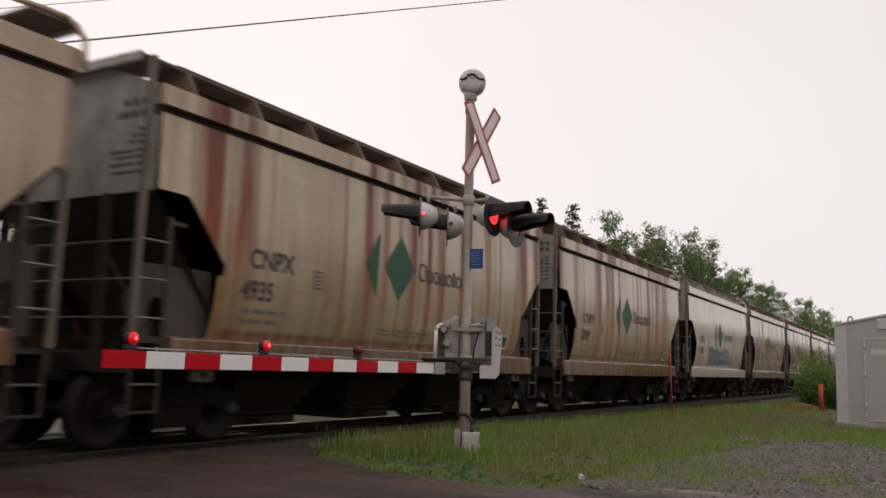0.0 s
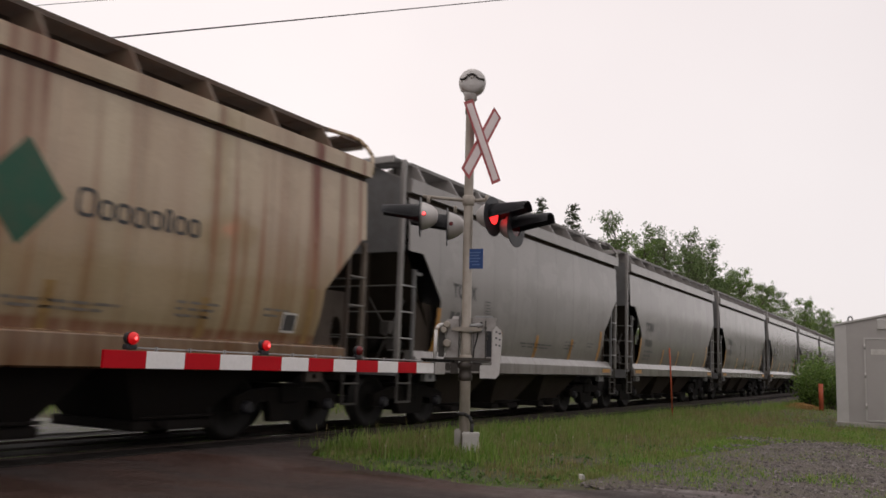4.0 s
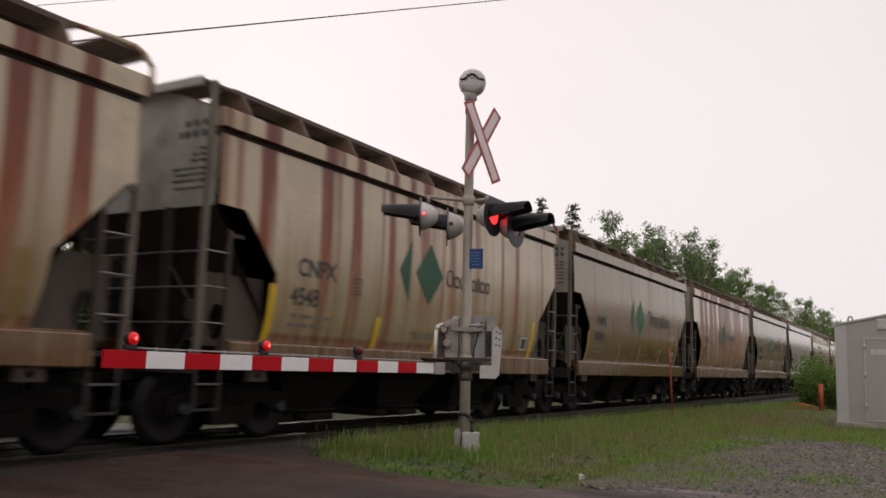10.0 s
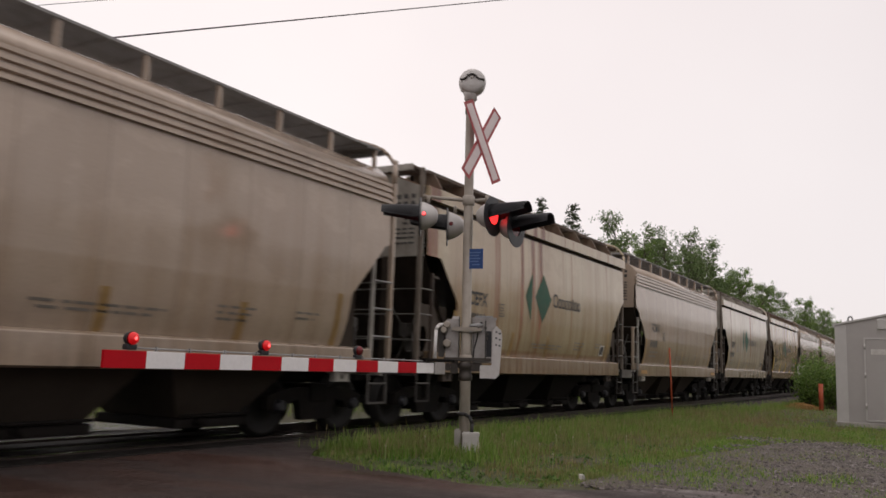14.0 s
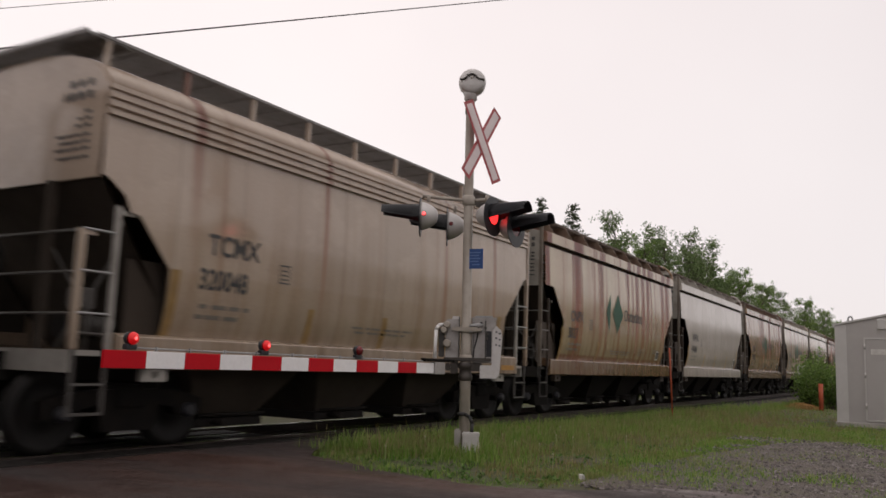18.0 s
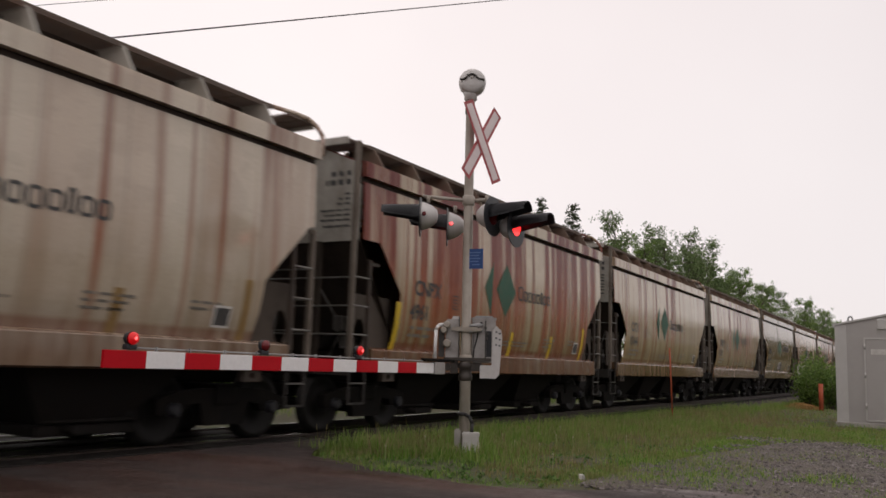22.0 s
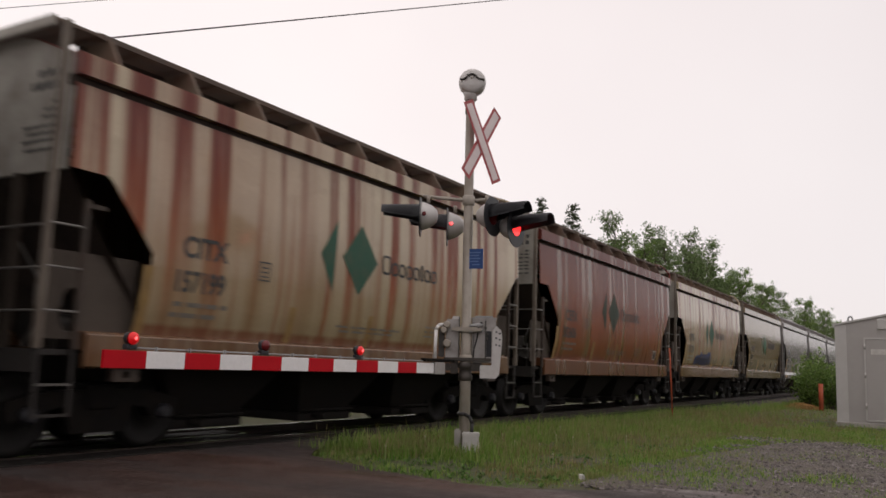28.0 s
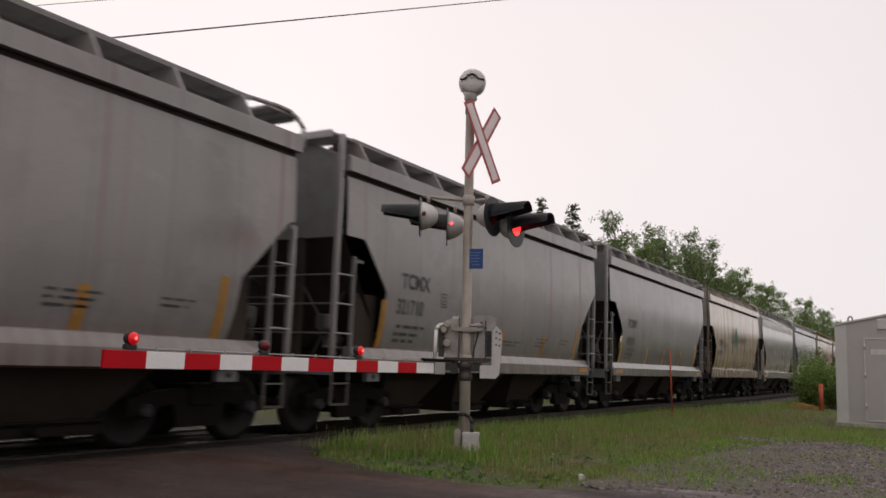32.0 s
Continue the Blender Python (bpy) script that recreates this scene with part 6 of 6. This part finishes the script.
def poplar(seed, tall, wide, limbs, each, gap, low=0.22):
    """Trunk with steep limbs, and loose bunches of leaves at the twig ends with sky between them."""
    rng = random.Random(seed)
    trunk, crown = bmesh.new(), bmesh.new()
    p, tips = Vector((0, 0, -0.3)), []
    steps = 8
    spine = [p]
    for i in range(steps):
        p = p + Vector((rng.gauss(0, 0.14), rng.gauss(0, 0.14), tall * 0.97 / steps))
        spine.append(p)
    for i in range(steps):
        limb(trunk, spine[i], spine[i + 1], 0.2 * (1 - i / (steps + 0.6)) * tall / 13, 0.2 * (1 - (i + 1) / (steps + 0.6)) * tall / 13)
    for i in range(limbs):
        u = low + (0.97 - low) * (i + rng.random()) / limbs
        k = min(steps - 1, int(u * steps))
        a = spine[k].lerp(spine[k + 1], u * steps - k)
        reach = wide * (0.22 + 0.78 * math.sin(min(1.0, (1 - u) / (1 - low) * 0.9 + 0.08) * math.pi * 0.62)) * rng.uniform(0.5, 1.15)
        t = rng.uniform(0, 6.283)
        b = a + Vector((math.cos(t) * reach, math.sin(t) * reach, reach * rng.uniform(0.55, 1.35)))
        m = a.lerp(b, 0.5) + Vector((0, 0, -0.1 * reach))
        limb(trunk, a, m, 0.045, 0.028)
        limb(trunk, m, b, 0.028, 0.01)
        tips += [(b, 0.8), (m.lerp(b, 0.55), 1.0)]
        for _ in range(4):
            c = m.lerp(b, rng.uniform(0.0, 0.95))
            e = c + Vector((rng.gauss(0, 0.5), rng.gauss(0, 0.5), rng.uniform(0.1, 0.9))) * (wide / 3)
            limb(trunk, c, e, 0.014, 0.005)
            tips.append((e, rng.uniform(0.6, 1.1)))
    tips.append((spine[-1], 0.7))
    tips.append((spine[-1] - Vector((0, 0, 0.5)), 0.8))
    for c, w in tips:
        if rng.random() < gap:
            continue
        for _ in range(int(each * rng.uniform(0.4, 1.5))):
            o = Vector((rng.gauss(0, 0.2), rng.gauss(0, 0.2), rng.gauss(0, 0.2))) * w
            leaf(crown, c + o, rng.uniform(0.06, 0.125), rng)
    return trunk, crown


def spruce(seed, tall, wide):
    rng = random.Random(seed)
    trunk, crown = bmesh.new(), bmesh.new()
    limb(trunk, Vector((0, 0, -0.3)), Vector((0, 0, tall)), 0.17, 0.012)
    z = tall * 0.12
    while z < tall - 0.1:
        u = 1 - z / tall
        for k in range(7):
            t = rng.uniform(0, 6.283)
            reach = wide * (u ** 0.72) * rng.uniform(0.4, 1.1) + 0.08
            a, b = Vector((0, 0, z)), Vector((math.cos(t) * reach, math.sin(t) * reach, z - reach * 0.18 + rng.uniform(-0.1, 0.22)))
            limb(trunk, a, b, 0.02, 0.005)
            for i in range(int(6 + 17 * reach)):
                c = a.lerp(b, rng.uniform(0.12, 1.04)) + Vector((rng.gauss(0, 0.1), rng.gauss(0, 0.1), rng.gauss(0, 0.06)))
                leaf(crown, c, rng.uniform(0.05, 0.12), rng)
        z += 0.3 + 0.14 * u
    return trunk, crown


def plant(name, made_of, material, label, category, group, at):
    t = thing(name, label, category, group, at)
    part("trunk", made_of[0], M_BARK, t)
    part("crown", made_of[1], material, t)
    return t


POPLAR_A = plant("poplar_tree", poplar(1, 15.6, 2.1, 40, 20, 0.12), M_LEAF, "young green poplar tree with an airy crown", "tree", "trees behind the track", pose(73.0, 25.0, -0.5) @ Matrix.Scale(1.05, 4))
POPLAR_B = plant("poplar_tree", poplar(2, 17.9, 2.7, 54, 22, 0.10), M_LEAF, "young green poplar tree with an airy crown", "tree", "trees behind the track", pose(97.5, 25.0, -0.5) @ Matrix.Scale(1.03, 4))
POPLAR_C = plant("poplar_tree", poplar(3, 15.6, 2.2, 36, 12, 0.38), M_LEAF_LIGHT, "thin poplar tree with bare twigs showing", "tree", "trees behind the track", pose(84.0, 25.2, -0.5) @ Matrix.Scale(1.06, 4))
POPLAR_D = plant("poplar_tree", poplar(4, 15.6, 3.0, 72, 24, 0.05), M_LEAF_LIGHT, "dense light green leafy tree", "tree", "trees behind the track", pose(104.5, 24.3, -0.5))
rng = random.Random(8)
x = 95.0
i = 0
while x < 420:
    src = (POPLAR_B, POPLAR_A, POPLAR_D, POPLAR_C, POPLAR_D)[i % 5]
    t = copy_thing(src, pose(x, 25 + rng.uniform(-2, 2.5), -0.6, 0, 0, rng.uniform(0, 360)))
    t.scale = [(17.2 + 0.008 * (x - 95)) * rng.uniform(0.88, 1.06) / {POPLAR_A: 15.6, POPLAR_B: 17.9, POPLAR_C: 15.6, POPLAR_D: 15.6}[src]] * 3
    x += rng.uniform(4.0, 7.5) * (1 + x / 400)
    i += 1
for tx, ty, tz in ((79, 26.2, -1.2), (86.5, 24, -1.2), (98.5, 27, -0.6), (80, 29, -2.2), (93, 22, -3.5), (102, 29, -0.5), (112, 26.5, -0.8), (119, 24, -1.4), (107, 22, -3.2), (124, 27, -1.0), (93.5, 26.5, -0.4), (88.5, 26.5, -0.9)):
    copy_thing((POPLAR_B, POPLAR_D, POPLAR_A)[int(tx) % 3], pose(tx, ty, tz, 0, 0, tx * 37 % 360))
SPRUCE = plant("spruce_tree", spruce(1, 14.2, 4.2), M_NEEDLE, "slim dark green spruce tree", "tree", "spruces behind the track", pose(56.0, 24.7, -0.5))
copy_thing(SPRUCE, pose(62.2, 24.7, -0.5, 0, 0, 130)).scale = (1.12, 1.12, 1.05)
copy_thing(SPRUCE, pose(64.9, 25.9, -1.9, 0, 0, 40))
copy_thing(SPRUCE, pose(53.5, 26, -2.3, 0, 0, 250))


def bush(seed, tall, wide, leaves, leaf_size=1.0):
    rng = random.Random(seed)
    trunk, crown = bmesh.new(), bmesh.new()
    for k in range(26):
        t, lean = rng.uniform(0, 6.283), rng.uniform(0.1, 1.0)
        b = Vector((math.cos(t) * wide * lean, math.sin(t) * wide * lean, tall * rng.uniform(0.45, 1.05) * (1 - 0.35 * lean)))
        limb(trunk, Vector((math.cos(t) * 0.1, math.sin(t) * 0.1, -0.1)), b, 0.02, 0.006)
        for _ in range(leaves // 26):
            c = Vector((0, 0, 0)).lerp(b, rng.uniform(0.3, 1.05)) + Vector((rng.gauss(0, 0.16), rng.gauss(0, 0.16), rng.gauss(0, 0.13)))
            leaf(crown, c, rng.uniform(0.03, 0.075) * leaf_size, rng)
    return trunk, crown


BUSH = plant("bush", bush(1, 2.2, 0.9, 3400), M_LEAF_LIGHT, "leafy green bush beside the track", "bush", "bushes by the track", pose(39.1, 4.55, -0.2))
copy_thing(BUSH, pose(38.4, 3.9, -0.25, 0, 0, 70))
copy_thing(BUSH, pose(40.6, 4.55, -0.25, 0, 0, 160)).scale = (1.1, 1.1, 1.2)
copy_thing(BUSH, pose(38.0, 3.3, -0.4, 0, 0, 220))
THICKET = plant("thicket", bush(2, 6.0, 2.6, 16000, 2.2), M_LEAF_LIGHT, "tall leafy thicket beyond the track", "bush", "thicket beyond the track", pose(17.5, 24, -0.4))
rng = random.Random(14)
for x in (-6, -2.5, 0.5, 11.5, 14.5, 20.5, 23.5, 26.5, 30, 33, 36, 39.5, 43, 46.5):
    copy_thing(THICKET, pose(x, 24 + rng.uniform(-1.5, 2.5), -0.5 - rng.uniform(0, 0.6), 0, 0, rng.uniform(0, 360)))

# woods behind the viewer, which the glossy cars mirror
rng = random.Random(77)
bm = bmesh.new()
x = -75.0
while x < 640:
    near = smooth(90, 240, x)
    tall = (11.6 + 2.0 * smooth(60, 150, x) + 2.0 * smooth(240, 400, x)) * (0.92 + 0.22 * noise.noise((x * 0.16, 2.0, 0)) + 0.2 * noise.noise((x * 0.55, 5.0, 0)))
    for _ in range(int(tall * 2.6)):
        z = tall * rng.random() ** 0.8
        leaf(bm, Vector((x + rng.gauss(0, 0.8), -34 + 11 * near + rng.uniform(-1.5, 1.5), z)), rng.uniform(0.3, 0.75) * (1.0 if z < tall * 0.8 else 0.6), rng)
    x += 0.8
single("woods", bm, foliage("shady_leaves", (0.03, 0.042, 0.014), (0.05, 0.068, 0.02), (0.085, 0.105, 0.035)), "ragged green woods facing the track", "woods", "stuff")

# ---- motion: the train rolls by, the lamps flash in turn ----
BEAT, PHASE, SHARE = 0.993, 0.64, 0.492


def flash_rows(rest, first, back):
    """The lit lens stands before the dark one for its half of each beat, and slips back behind it for the other."""
    out, rows = rest, []
    off = rest @ Matrix.Translation(back)
    k = -2
    marks = []
    while PHASE + k * BEAT < 34:
        a = PHASE + (k if first else k + 0.5) * BEAT
        marks += [(math.ceil(a * FPS), out), (math.ceil((a + SHARE * BEAT) * FPS), off)]
        k += 1
    now = [m for f, m in marks if f <= 0][-1]
    rows.append((0.0, now))
    for f, m in marks:
        if 1 < f < 32 * FPS:
            rows += [((f - 1) / FPS, now), (f / FPS, m)]
            now = m
    rows.append((32.0, now))
    return rows


def roll_wheels():
    """All wheelsets roll alike; those on the same side of their truck share one set of keys."""
    keyed = {}
    turn = math.degrees(SPEED / 0.457) / FPS
    for ob in bpy.data.objects:
        if not ob.name.startswith("wheelset"):
            continue
        side = round(ob.matrix_basis.translation.x, 2)
        if side not in keyed:
            rest = ob.matrix_basis.copy()
            walk(ob, [(i / FPS, rest @ pose(0, 0, 0, 0, -turn * i, 0)) for i in range(32 * FPS + 1)])
            keyed[side] = ob.animation_data
        else:
            ob.rotation_mode = "QUATERNION"
            ob.animation_data_create()
            ob.animation_data.action = keyed[side].action
            ob.animation_data.action_slot = keyed[side].action_slot


def motions():
    roll_wheels()
    for n, car, at in TRAIN:
        x = start_of(n)
        walk(car, [(t, pose(x - SPEED * t, TRACK_Y, 0)) for t in (0.0, 16.0, 32.0)])
    for (lens, rest), first in zip(FLASHERS, (True, False, True, False)):
        walk(lens, flash_rows(rest, first, (-0.03, 0, 0)))
    for (port, rest), first in zip(PORTS, (True, False)):
        walk(port, flash_rows(rest, first, (-0.03, 0, 0)))
    for (lens, rest), first in zip(ARM_LAMPS[1:], (True, False)):
        walk(lens, flash_rows(rest, first, (0, 0.03, 0)))


motions()
